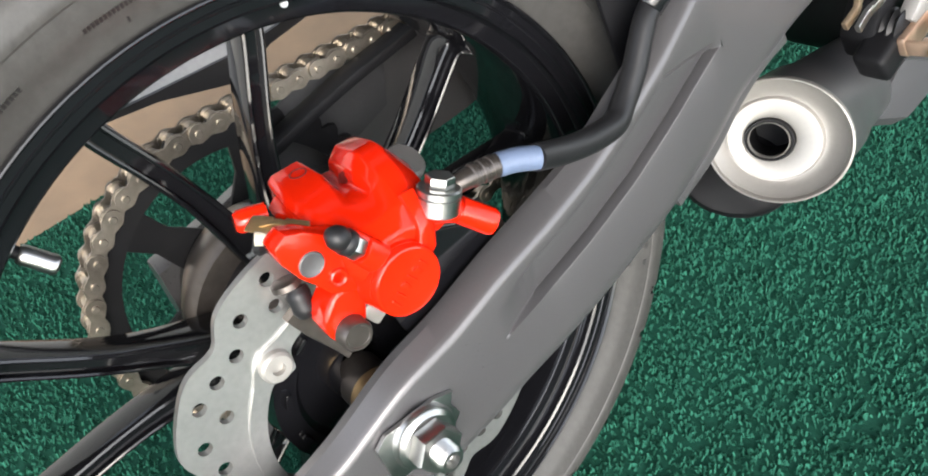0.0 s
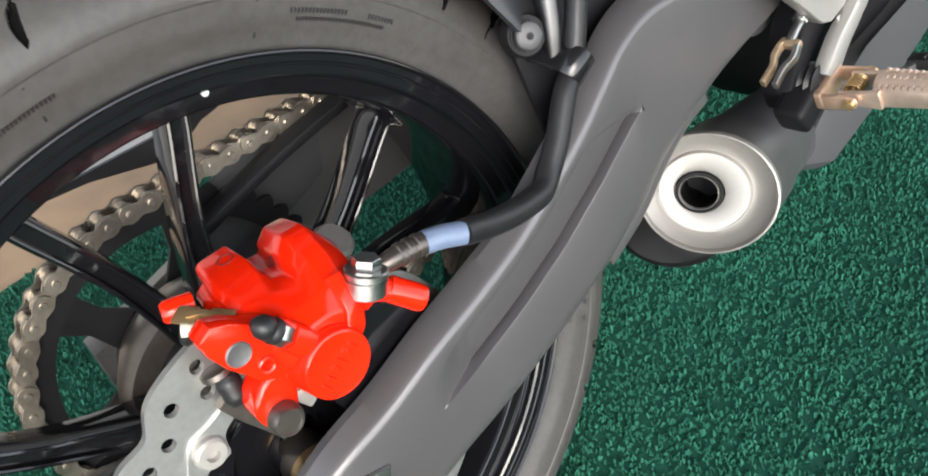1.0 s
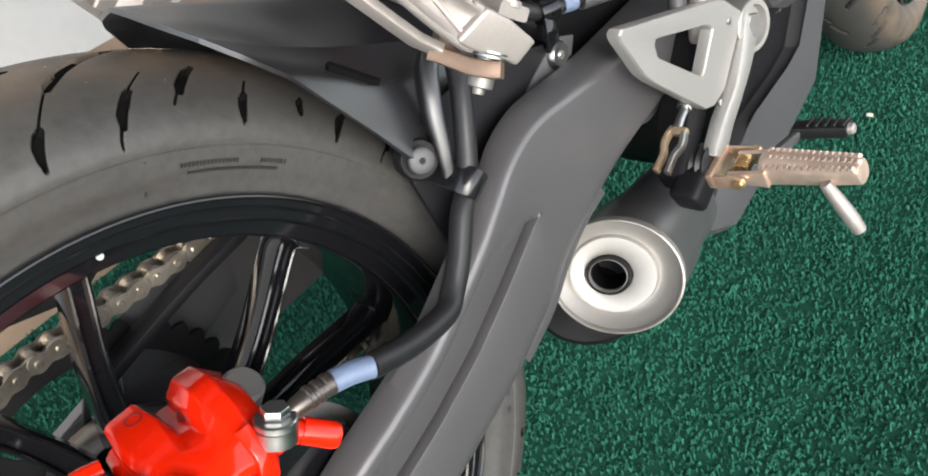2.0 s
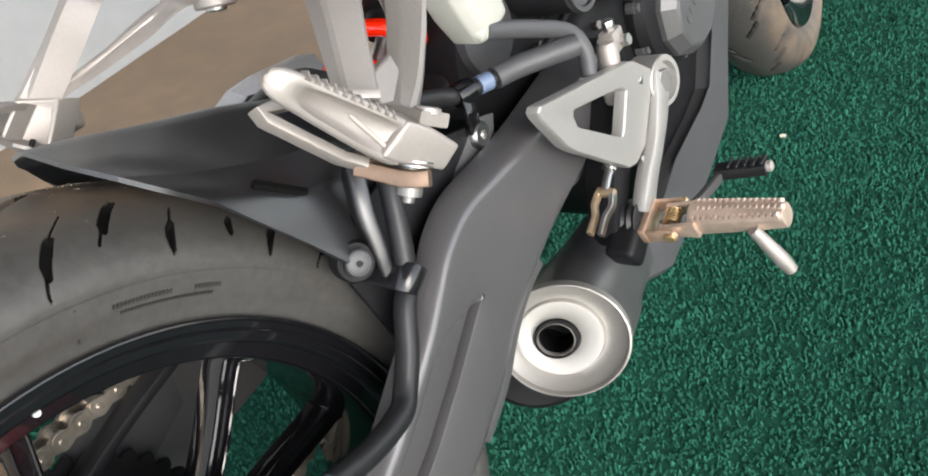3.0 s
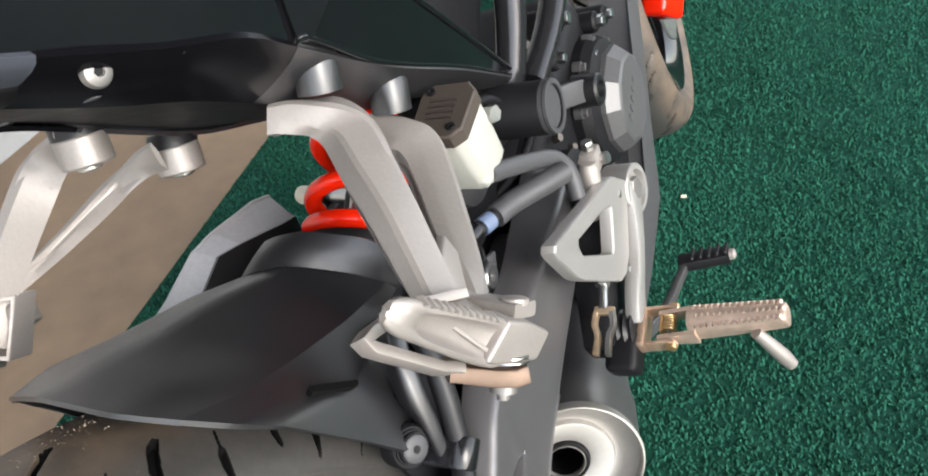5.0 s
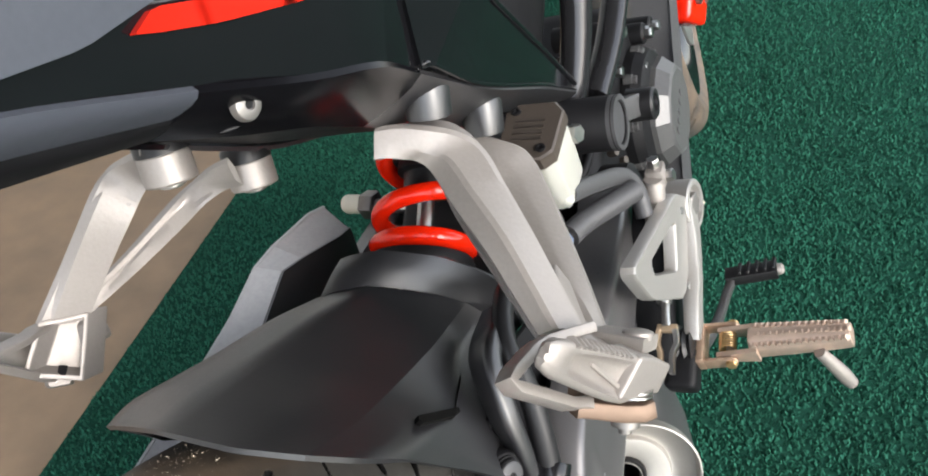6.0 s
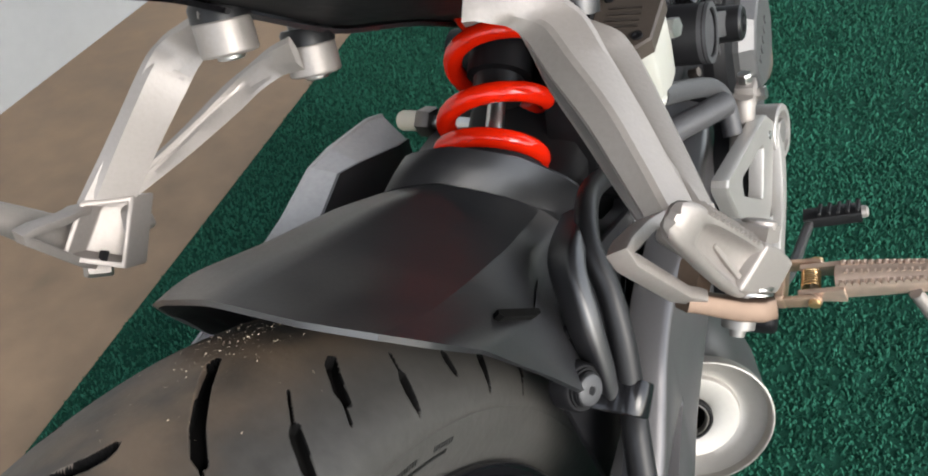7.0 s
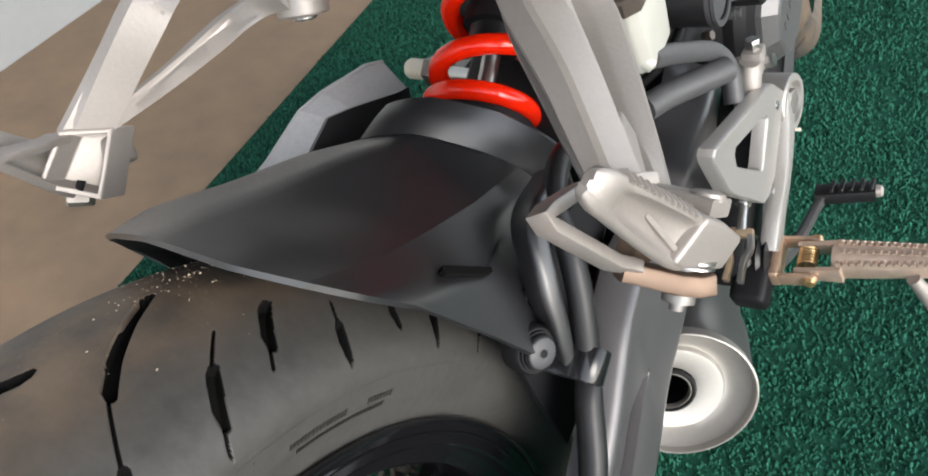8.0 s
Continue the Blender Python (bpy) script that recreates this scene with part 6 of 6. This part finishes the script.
# --- engine and frame ---
eng = part("engine", block((0.0, 0.66, 0.05), (0.150, 0.22, 0.26), 0.02, (20, 0, 0), None, 3), BLACK, bike, "dark engine with grey clutch cover")
cc = (0, 0.690, 0.098)
part("clutch_housing", lathe([(0.067, 0.066), (0.084, 0.065), (0.093, 0.060), (0.096, 0.052), (0.096, 0.0002)], cc, X, 28), BLACK, eng, "black clutch housing", 25)
part("clutch_cover", lathe([(0.088, 0.0540), (0.101, 0.0530), (0.1080, 0.0475), (0.1125, 0.0440), (0.1140, 0.0405), (0.1140, 0.0002)], Vector(cc) + Vector((0, 0.009, -0.005)), X, 11), GREYENG, eng, "grey faceted clutch cover", 20)
part("cover_drum", lathe([(-0.02, 0.0675), (0.066, 0.0675), (0.068, 0.066)], cc, X, 40), BLACK, eng)
for k in range(9):
    o = polar(40 * k + 12, 0.062, 0.078) + Vector(cc)
    part("cover_bolt", lathe([(0, 0.0060), (0.008, 0.0058), (0.008, 0.0042), (0.012, 0.0040), (0.012, 0.0002)], o, X, 12), GREYENG, eng)
for k in range(5):
    part("cast_mark", block((0.1142, 0.672 + 0.009 * k, 0.086 + 0.005 * k), (0.0016, 0.0040, 0.009), 0.0003, (30, 0, 0)), GREYENG, eng)
# bright case bolts on their dark bosses
for y, z, r in ((0.645, 0.211, 0.0060), (0.728, 0.165, 0.0062), (0.686, 0.150, 0.0055), (0.751, 0.1134, 0.0058), (0.611, 0.191, 0.0050), (0.757, 0.157, 0.0050)):
    part("bolt_boss", lathe([(0.030, 0.0115), (0.086, 0.0105), (0.088, 0.0085), (0.088, 0.0002)], (0, y, z), X, 18), BLACK, eng)
    part("case_bolt", hexnut((0.088, y, z), X, r, 0.0070), STEEL, eng, "bright steel case bolt")
part("engine_case", lathe([(-0.06, 0.080), (0.060, 0.080), (0.064, 0.076)], (0, 0.64, 0.03), X, 40), BLACK, eng)
part("slider_arm", bar([(0.090, 0.560, 0.178), (0.096, 0.590, 0.166), (0.100, 0.616, 0.154)], [(0.010, 0.005)] * 2, X), GREYENG, eng)
part("slider_boss", lathe([(0.090, 0.0150), (0.113, 0.0145), (0.115, 0.0125), (0.115, 0.0080), (0.109, 0.0070), (0.109, 0.0002)], (0, 0.618, 0.152), X, 28), HOSE, eng)
# clutter behind the plate: case halves, bolts, pipes
rng = np.random.default_rng(5)
for k in range(9):
    y, z, x = rng.uniform(0.50, 0.62), rng.uniform(0.10, 0.24), rng.uniform(0.045, 0.085)
    part("case_bolt", hexnut((x, y, z), (1, -0.2, 0.3), rng.uniform(0.004, 0.006), 0.008), DARKSTEEL, eng)
for k in range(5):
    y, z = rng.uniform(0.45, 0.60), rng.uniform(0.10, 0.22)
    part("cable", tube([(0.05, y, z), (0.075, y + 0.03, z + 0.02), (0.07, y + 0.09, z + rng.uniform(-0.04, 0.05))], 0.004, 10), BLACK, eng)
part("gearbox", block((0.0, 0.50, 0.13), (0.10, 0.16, 0.18), 0.02, (30, 0, 0), None, 3), BLACK, eng)
part("case_disc", lathe([(0.050, 0.034), (0.062, 0.032), (0.066, 0.020), (0.066, 0.0002)], (0, 0.455, 0.195), X, 28), GREYPL, eng)

frame_root = part("frame", tube([(0.070, 0.535, 0.200), (0.082, 0.560, 0.255), (0.088, 0.575, 0.300), (0.092, 0.600, 0.380)], 0.0125, 18), FRAMEG, bike, "dark tubular steel frame")
part("frame_tube", tube([(0.088, 0.548, 0.205), (0.094, 0.600, 0.228), (0.097, 0.650, 0.260), (0.098, 0.760, 0.330)], 0.0115, 18), FRAMEG, frame_root)
part("frame_tube", tube([(0.080, 0.545, 0.215), (0.084, 0.570, 0.270), (0.086, 0.585, 0.330)], 0.0060, 12), STEEL, frame_root)
part("pivot_tube", lathe([(-0.09, 0.0215), (0.112, 0.0215), (0.1135, 0.0205), (0.1135, 0.0165), (0.085, 0.0150), (0.085, 0.0002)], (0, 0.5180, 0.1985), X, 36), BLACK, frame_root, "black open frame tube end")
part("tube_ring", lathe([(0.108, 0.0216), (0.1145, 0.0214), (0.1145, 0.0175), (0.112, 0.0170)], (0, 0.5180, 0.1985), X, 36), GREYPL, frame_root)
part("frame_plate", slab([(0.40, 0.15), (0.44, 0.25), (0.53, 0.26), (0.56, 0.19), (0.56, 0.06), (0.50, 0.05)], 0.020, 0.055, yz, 0.004), BLACK, frame_root)
part("swing_pivot", lathe([(0.05, 0.030), (0.098, 0.030), (0.102, 0.024), (0.102, 0.0002)], (0, 0.545, 0.105), X, 30), BLACK, frame_root)

# --- side panel under the engine ---
bel = [(0.860, 0.200), (0.822, 0.140), (0.770, 0.040), (0.728, -0.022), (0.690, -0.034), (0.600, -0.048), (0.540, -0.075), (0.500, -0.110), (0.560, -0.140), (0.680, -0.110), (0.760, -0.080), (0.800, 0.000), (0.850, 0.090), (0.890, 0.170)]
bp = loft([[Vector((x, y, z)) for y, z in o] for x, o in ((0.050, grow(bel, 0.98)), (0.080, bel), (0.091, grow(bel, 0.95)), (0.093, grow(bel, 0.80)))])
part("engine_side_panel", bp, GREYPL, bike, "dark grey lower engine side panel", 35)

# --- tail and seat cowl ---
TAIL = [(-0.16, 0.045, 0.535, 0.078, 0.560, 0.062, 0.640), (0.02, 0.048, 0.487, 0.084, 0.512, 0.080, 0.620), (0.100, 0.050, 0.458, 0.086, 0.482, 0.094, 0.600), (0.174, 0.054, 0.430, 0.088, 0.446, 0.104, 0.585), (0.215, 0.058, 0.404, 0.104, 0.424, 0.112, 0.575), (0.250, 0.062, 0.384, 0.112, 0.408, 0.116, 0.560), (0.282, 0.066, 0.362, 0.108, 0.386, 0.122, 0.548)]
FRONT = [(0.282, 0.066, 0.362, 0.108, 0.386, 0.119, 0.450), (0.330, 0.066, 0.327, 0.105, 0.350, 0.114, 0.415), (0.369, 0.066, 0.302, 0.103, 0.324, 0.109, 0.377), (0.440, 0.060, 0.268, 0.096, 0.282, 0.100, 0.312), (0.532, 0.050, 0.212, 0.080, 0.224, 0.081, 0.228)]


def strip(rows, a, b, thick, n=4, side=1):
    """A panel between two of the lines that run along the tail."""
    rail = lambda r, k: Vector((r[1 + 2 * k], r[0], r[2 + 2 * k]))
    pick = lambda r, k: rail(r, int(k)).lerp(rail(r, min(int(k) + 1, 2)), k - int(k))
    fine = smooth_rows(rows, n)
    bm = bmesh.new()
    for s in (side,):
        sec = []
        for r in fine:
            p, q = pick(r, a), pick(r, b)
            mid = (p + q) / 2 + Vector((0.004, 0, 0.0))
            line = [p, (p + mid) / 2 + Vector((0.0012, 0, 0)), mid, (q + mid) / 2 + Vector((0.0012, 0, 0)), q]
            sec.append([Vector((s * v.x, v.y, v.z)) for v in line])
        part_bm = loft(sec, closed=False, caps=False)
        bmesh.ops.recalc_face_normals(part_bm, faces=part_bm.faces)
        bmesh.ops.solidify(part_bm, geom=part_bm.faces[:], thickness=thick)
        joined(bm, part_bm)
    return bm


tail = part("seat_cowl", strip(TAIL, 1, 2, 0.003), GLOSS, bike, "glossy black seat cowl with a red stripe", 40)
part("cowl_side", strip(TAIL, 1, 2, 0.003, side=-1), GLOSS, tail, "", 40)
for s_ in (1, -1):
    low_e = [(0.108, 0.282, 0.386), (0.1120, 0.288, 0.3845), (0.1065, 0.330, 0.350), (0.103, 0.369, 0.324), (0.096, 0.440, 0.282), (0.080, 0.532, 0.224)]
    top_e = [(0.117, 0.282, 0.450), (0.1265, 0.335, 0.412), (0.1215, 0.350, 0.396), (0.1130, 0.369, 0.377), (0.100, 0.440, 0.312), (0.081, 0.532, 0.229)]
    panel = None
    for lo, hi in ((0, 2), (1, 6)):
        half = loft([[Vector((s_ * a[0], a[1], a[2])), Vector((s_ * b[0], b[1], b[2]))] for a, b in zip(low_e[lo:hi], top_e[lo:hi])], closed=False, caps=False)
        bmesh.ops.recalc_face_normals(half, faces=half.faces)
        bmesh.ops.solidify(half, geom=half.faces[:], thickness=0.003)
        panel = joined(panel, half)
    pan = part("front_panel", panel, GLOSS, tail, "glossy black folded triangular side panel", 40)
    part("panel_lip", tube([(s_ * x, y, z) for x, y, z in top_e[1:]], 0.0022, 10), GLOSS, pan)
    part("panel_lip", tube([(s_ * x, y, z) for x, y, z in low_e], 0.0016, 10), GLOSS, pan)
for s_ in (1, -1):
    part("lower_trim", strip([r for r in TAIL if r[0] > 0.15], 0, 1, 0.003, side=s_), TRIM, tail, "satin black tail underside trim")
    part("rear_trim", strip([r for r in TAIL if r[0] < 0.18], 0.45, 1, 0.003, side=s_), SHEEN, tail, "rear trim with a blue-grey sheen in its colour")
    part("rear_underside", strip([r for r in TAIL if r[0] < 0.18], 0, 0.45, 0.003, side=s_), BLACK, tail, "black rear underside")
for s_ in (1, -1):
    part("front_trim", strip(FRONT, 0, 1, 0.003, side=s_), PLASTIC, tail)
under = loft([[Vector((s * r[1], r[0], r[2] + 0.002)) for s in (1, -1)] + [Vector((s * r[1] * 0.8, r[0], r[2] + 0.03)) for s in (-1, 1)] for r in smooth_rows(TAIL + FRONT[1:], 2)])
part("inner_fender", under, BLACK, tail)
seat = loft([[Vector((x * r[5], r[0], r[6] + dz)) for x, dz in ((1, -0.01), (0.7, 0.012), (-0.7, 0.012), (-1, -0.01))] for r in smooth_rows(TAIL, 2)])
part("seat", seat, GLOSS, tail)
# rider's seat and fuel tank, overhead: unseen, added to block light and darken reflections
saddle = loft([[Vector((x * w, y, z + dz)) for x, dz in ((1, -0.02), (0.85, 0.010), (0.4, 0.022), (-0.4, 0.022), (-0.85, 0.010), (-1, -0.02), (-0.7, -0.07), (0.7, -0.07))] for y, w, z in ((0.300, 0.115, 0.545), (0.400, 0.125, 0.525), (0.520, 0.115, 0.520), (0.620, 0.095, 0.535))])
part("saddle", saddle, BLACK, tail)
tank = loft([[Vector((x * w, y, z0 + (z1 - z0) * k)) for x, k in ((0.75, 0), (1.0, 0.35), (0.95, 0.70), (0.55, 0.97), (0, 1.0), (-0.55, 0.97), (-0.95, 0.70), (-1.0, 0.35), (-0.75, 0))] for y, w, z0, z1 in ((0.600, 0.080, 0.450, 0.560), (0.680, 0.110, 0.440, 0.660), (0.820, 0.150, 0.440, 0.720), (0.960, 0.155, 0.440, 0.710), (1.060, 0.110, 0.450, 0.640))])
part("fuel_tank", tank, GLOSS, bike, "glossy black fuel tank", 60)
# red stripe, a thin raised decal


def cowl_x(y, z):
    r = [np.interp(y, [q[0] for q in TAIL], [q[k] for q in TAIL]) for k in range(7)]
    k = (z - r[4]) / (r[6] - r[4])
    return r[3] + (r[5] - r[3]) * k + 0.0052 * (1 - abs(2 * k - 1))


def cowl_patch(ys, lows, highs, lift, n=24, m=1):
    """A thin skin laid on the cowl between two lines."""
    bm = bmesh.new()
    for k in range(n):
        sections = []
        for e in (k / n, (k + 1) / n):
            y = ys[0] + (ys[-1] - ys[0]) * e
            lo, hi = float(np.interp(y, ys, lows)), float(np.interp(y, ys, highs))
            zs = [lo + (hi - lo) * q / m for q in range(m + 1)]
            sections.append([Vector((cowl_x(y, z) + lift, y, z)) for z in zs] + [Vector((cowl_x(y, z) + lift - 0.003, y, z)) for z in reversed(zs)])
        loft(sections, bm)
    bmesh.ops.remove_doubles(bm, verts=bm.verts, dist=1e-5)
    return bm


part("red_stripe", cowl_patch([0.159, 0.169, 0.190, 0.222, 0.262], [0.4730, 0.4685, 0.4600, 0.4500, 0.4400], [0.4735, 0.4770, 0.4690, 0.4590, 0.4480], 0.0028), STRIPE, tail, "red painted stripe")
part("pinstripe", cowl_patch([0.169, 0.190, 0.222, 0.262], [0.4780, 0.4700, 0.4600, 0.4490], [0.4788, 0.4709, 0.4609, 0.4499], 0.0028), GREYPL, tail, "thin grey pinstripe")
# thin skin on the cowl that carries the painted sheen
part("rear_panel", cowl_patch([0.000, 0.060, 0.100, 0.140, 0.172], [0.5200, 0.5000, 0.4885, 0.4790, 0.4785], [0.5700, 0.5650, 0.5600, 0.5550, 0.5450], 0.0028, 24, 6), SHEEN, tail, "rear panel with a blue-grey sheen in its colour", 40)
for p, r in (((0.0830, 0.1950, 0.4260), 0.0066), ((0.0810, 0.061, 0.486), 0.0085)):
    c, ax = Vector(p) + Vector((0.003, -0.001, 0.0)), (0.90, -0.25, 0.05)
    bolt = part("cowl_bolt", lathe([(0, r), (0.0015, r), (0.0032, r * 0.86), (0.0042, r * 0.5), (0.0042, r * 0.34), (0.0034, r * 0.30), (0.0034, 0.0002)], c, ax, 28), STAY, tail)
    part("bolt_socket", lathe([(0.0034, r * 0.30), (0.0037, r * 0.29), (0.0037, 0.0002)], c, ax, 6), BLACK, bolt)
for s_ in (1, -1):
    part("cowl_edge", tube([(s_ * 0.103, 0.222, 0.416), (s_ * 0.107, 0.238, 0.421), (s_ * 0.111, 0.258, 0.430), (s_ * 0.115, 0.284, 0.450)], [0.0015, 0.0035, 0.0035, 0.0020], 12), GLOSS, tail)
for p in ((0.070, 0.265, 0.378), (0.064, 0.205, 0.412), (-0.062, 0.245, 0.390), (-0.066, 0.305, 0.352)):
    part("trim_clip", lathe([(0, 0.0065), (0.0015, 0.0060), (0.002, 0.003), (0.002, 0.0003)], p, (0.15, -0.3, -0.9), 18), GREYPL, tail)
# grey stays above the hangers
for s in (1, -1):
    for (x, y, z), h in (((0.093, 0.300, 0.350), 0.026), ((0.088, 0.357, 0.302), 0.024)):
        part("hanger_stay", lathe([(0, 0.0118), (h * 0.7, 0.0124), (h * 0.9, 0.0105), (h, 0.0050)], (s * x, y, z), (s * 0.05, 0.33, 0.94), 24), PLASTIC, tail, "black cast stay")
part("tail_frame", tube([(0.070, 0.150, 0.470), (0.074, 0.30, 0.375), (0.070, 0.42, 0.300), (0.060, 0.53, 0.225)], 0.012, 14), BLACK, tail)
part("tail_frame", tube([(-0.070, 0.150, 0.470), (-0.074, 0.30, 0.375), (-0.070, 0.42, 0.300), (-0.060, 0.53, 0.225)], 0.012, 14), BLACK, tail)
for k in range(9):
    c = (rng.uniform(-0.05, 0.03), rng.uniform(0.47, 0.55), rng.uniform(0.25, 0.31))
    part("underseat_box", block(c, tuple(rng.uniform(0.012, 0.035, 3)), 0.003, tuple(rng.uniform(-40, 40, 3))), BLACK, tail)
part("battery_box", block((0.0, 0.53, 0.29), (0.11, 0.10, 0.10), 0.01, (35, 0, 0), None, 3), BLACK, tail)

# --- front wheel ---
FC = Vector((-0.075, 1.330, -0.018))
FRONTP = [(0.036, 0.214), (0.043, 0.229), (0.050, 0.240), (0.0545, 0.252), (0.054, 0.262), (0.049, 0.274), (0.040, 0.284), (0.028, 0.2905), (0.014, 0.2945), (0.0, 0.2955)]


def tread_front(th, x):
    t = np.mod(th, 24.0) * 0.0051
    out = np.zeros_like(x)
    for side, sh_ in ((1, 0.0), (-1, 12 * 0.0051)):
        tt = np.mod(t + sh_, 24 * 0.0051)
        s = x * side
        for t0, s0, s1 in ((0.02, 0.006, 0.026), (0.05, 0.020, 0.042), (0.085, 0.030, 0.048)):
            line = t0 + (s - s0) * 1.1
            d = np.abs(tt - line)
            out = np.maximum(out, np.clip((0.0036 - d) / 0.0010 + 0.5, 0, 1) * (s > s0) * (s < s1))
    return out * 0.0045


fw = part("front_wheel", lathe([(-0.05, 0.018), (-0.05, 0.034), (0.05, 0.034), (0.05, 0.018)], FC, X, 32), GLOSS, bike, "black front wheel with tyre")
tyre("tyre", FRONTP, fw, 720, 130, tread_front, "black front tyre with slanted tread slots", FC)
part("rim", lathe([(0.044, 0.2315), (0.0475, 0.2290), (0.044, 0.2200), (0.038, 0.2050), (0.026, 0.1900), (-0.026, 0.1900), (-0.038, 0.2050), (-0.044, 0.2200), (-0.0475, 0.2290), (-0.044, 0.2315), (-0.03, 0.208), (0.03, 0.208)], FC, X, 96, ring=True), GLOSS, fw)
for k in range(5):
    for s in (1, -1):
        bm = bar([polar(72 * k + 7 * s, 0.03) + FC, polar(72 * k + 11 * s, 0.11) + FC, polar(72 * k + 15 * s, 0.197) + FC], [(0.008, 0.020), (0.006, 0.016), (0.010, 0.018)], X, corner=0.5)
        part("spoke", bm, GLOSS, fw)
fd = wave_ring(0.148, 0.112, 0.054, 0.058, 12, 0.003, [(30 * k + q, 0.130 + 0.006 * (q > 5), 0.004) for k in range(12) for q in (4, 14)], 144)
bmesh.ops.translate(fd, vec=FC, verts=fd.verts)
part("front_disc", fd, DISC, fw)
fcal = block((0.032, 1.185, -0.012), (0.040, 0.070, 0.085), 0.010, (-35, 0, -12), None, 3)
fcb = part("front_caliper", fcal, RED, bike, "glossy red front brake caliper")
for dy in (-0.016, 0.020):
    part("caliper_bolt", lathe([(0, 0.0075), (0.006, 0.0070), (0.006, 0.0030), (0.003, 0.0028), (0.003, 0.0003)], (0.050, 1.180 + dy, -0.020 - 0.5 * dy), (0.98, -0.2, 0), 16), STEEL, fcb)
front_bits = [part("fork_leg", lathe([(0, 0.026), (0.55, 0.026)], FC + Vector((0.085, 0.0, 0.0)), (0, -0.42, 0.91), 24), GLOSS, bike)]
front_bits += [part("fork_leg", lathe([(0, 0.026), (0.55, 0.026)], FC + Vector((-0.085, 0.0, 0.0)), (0, -0.42, 0.91), 24), GLOSS, bike)]
# the bars are turned to the left
STEER = Matrix.Translation(FC) @ Matrix.Rotation(radians(12), 4, Vector((0, -0.42, 0.91))) @ Matrix.Translation(-FC)
for ob in (fw, *front_bits):
    ob.matrix_local = STEER
# side stand that holds the machine up
part("side_stand", tube([(-0.090, 0.620, -0.060), (-0.140, 0.610, -0.150), (-0.190, 0.600, -0.255)], 0.010, 14), BLACK, bike, "black side stand")
# a yellow scrap on the mat
scrap = part("scrap", block((0.085, 1.062, 0.006), (0.009, 0.006, 0.002), 0.0008, (6, 4, 20)), CREAM)
tagged(scrap, "small yellow scrap lying on the green mat", "scrap")
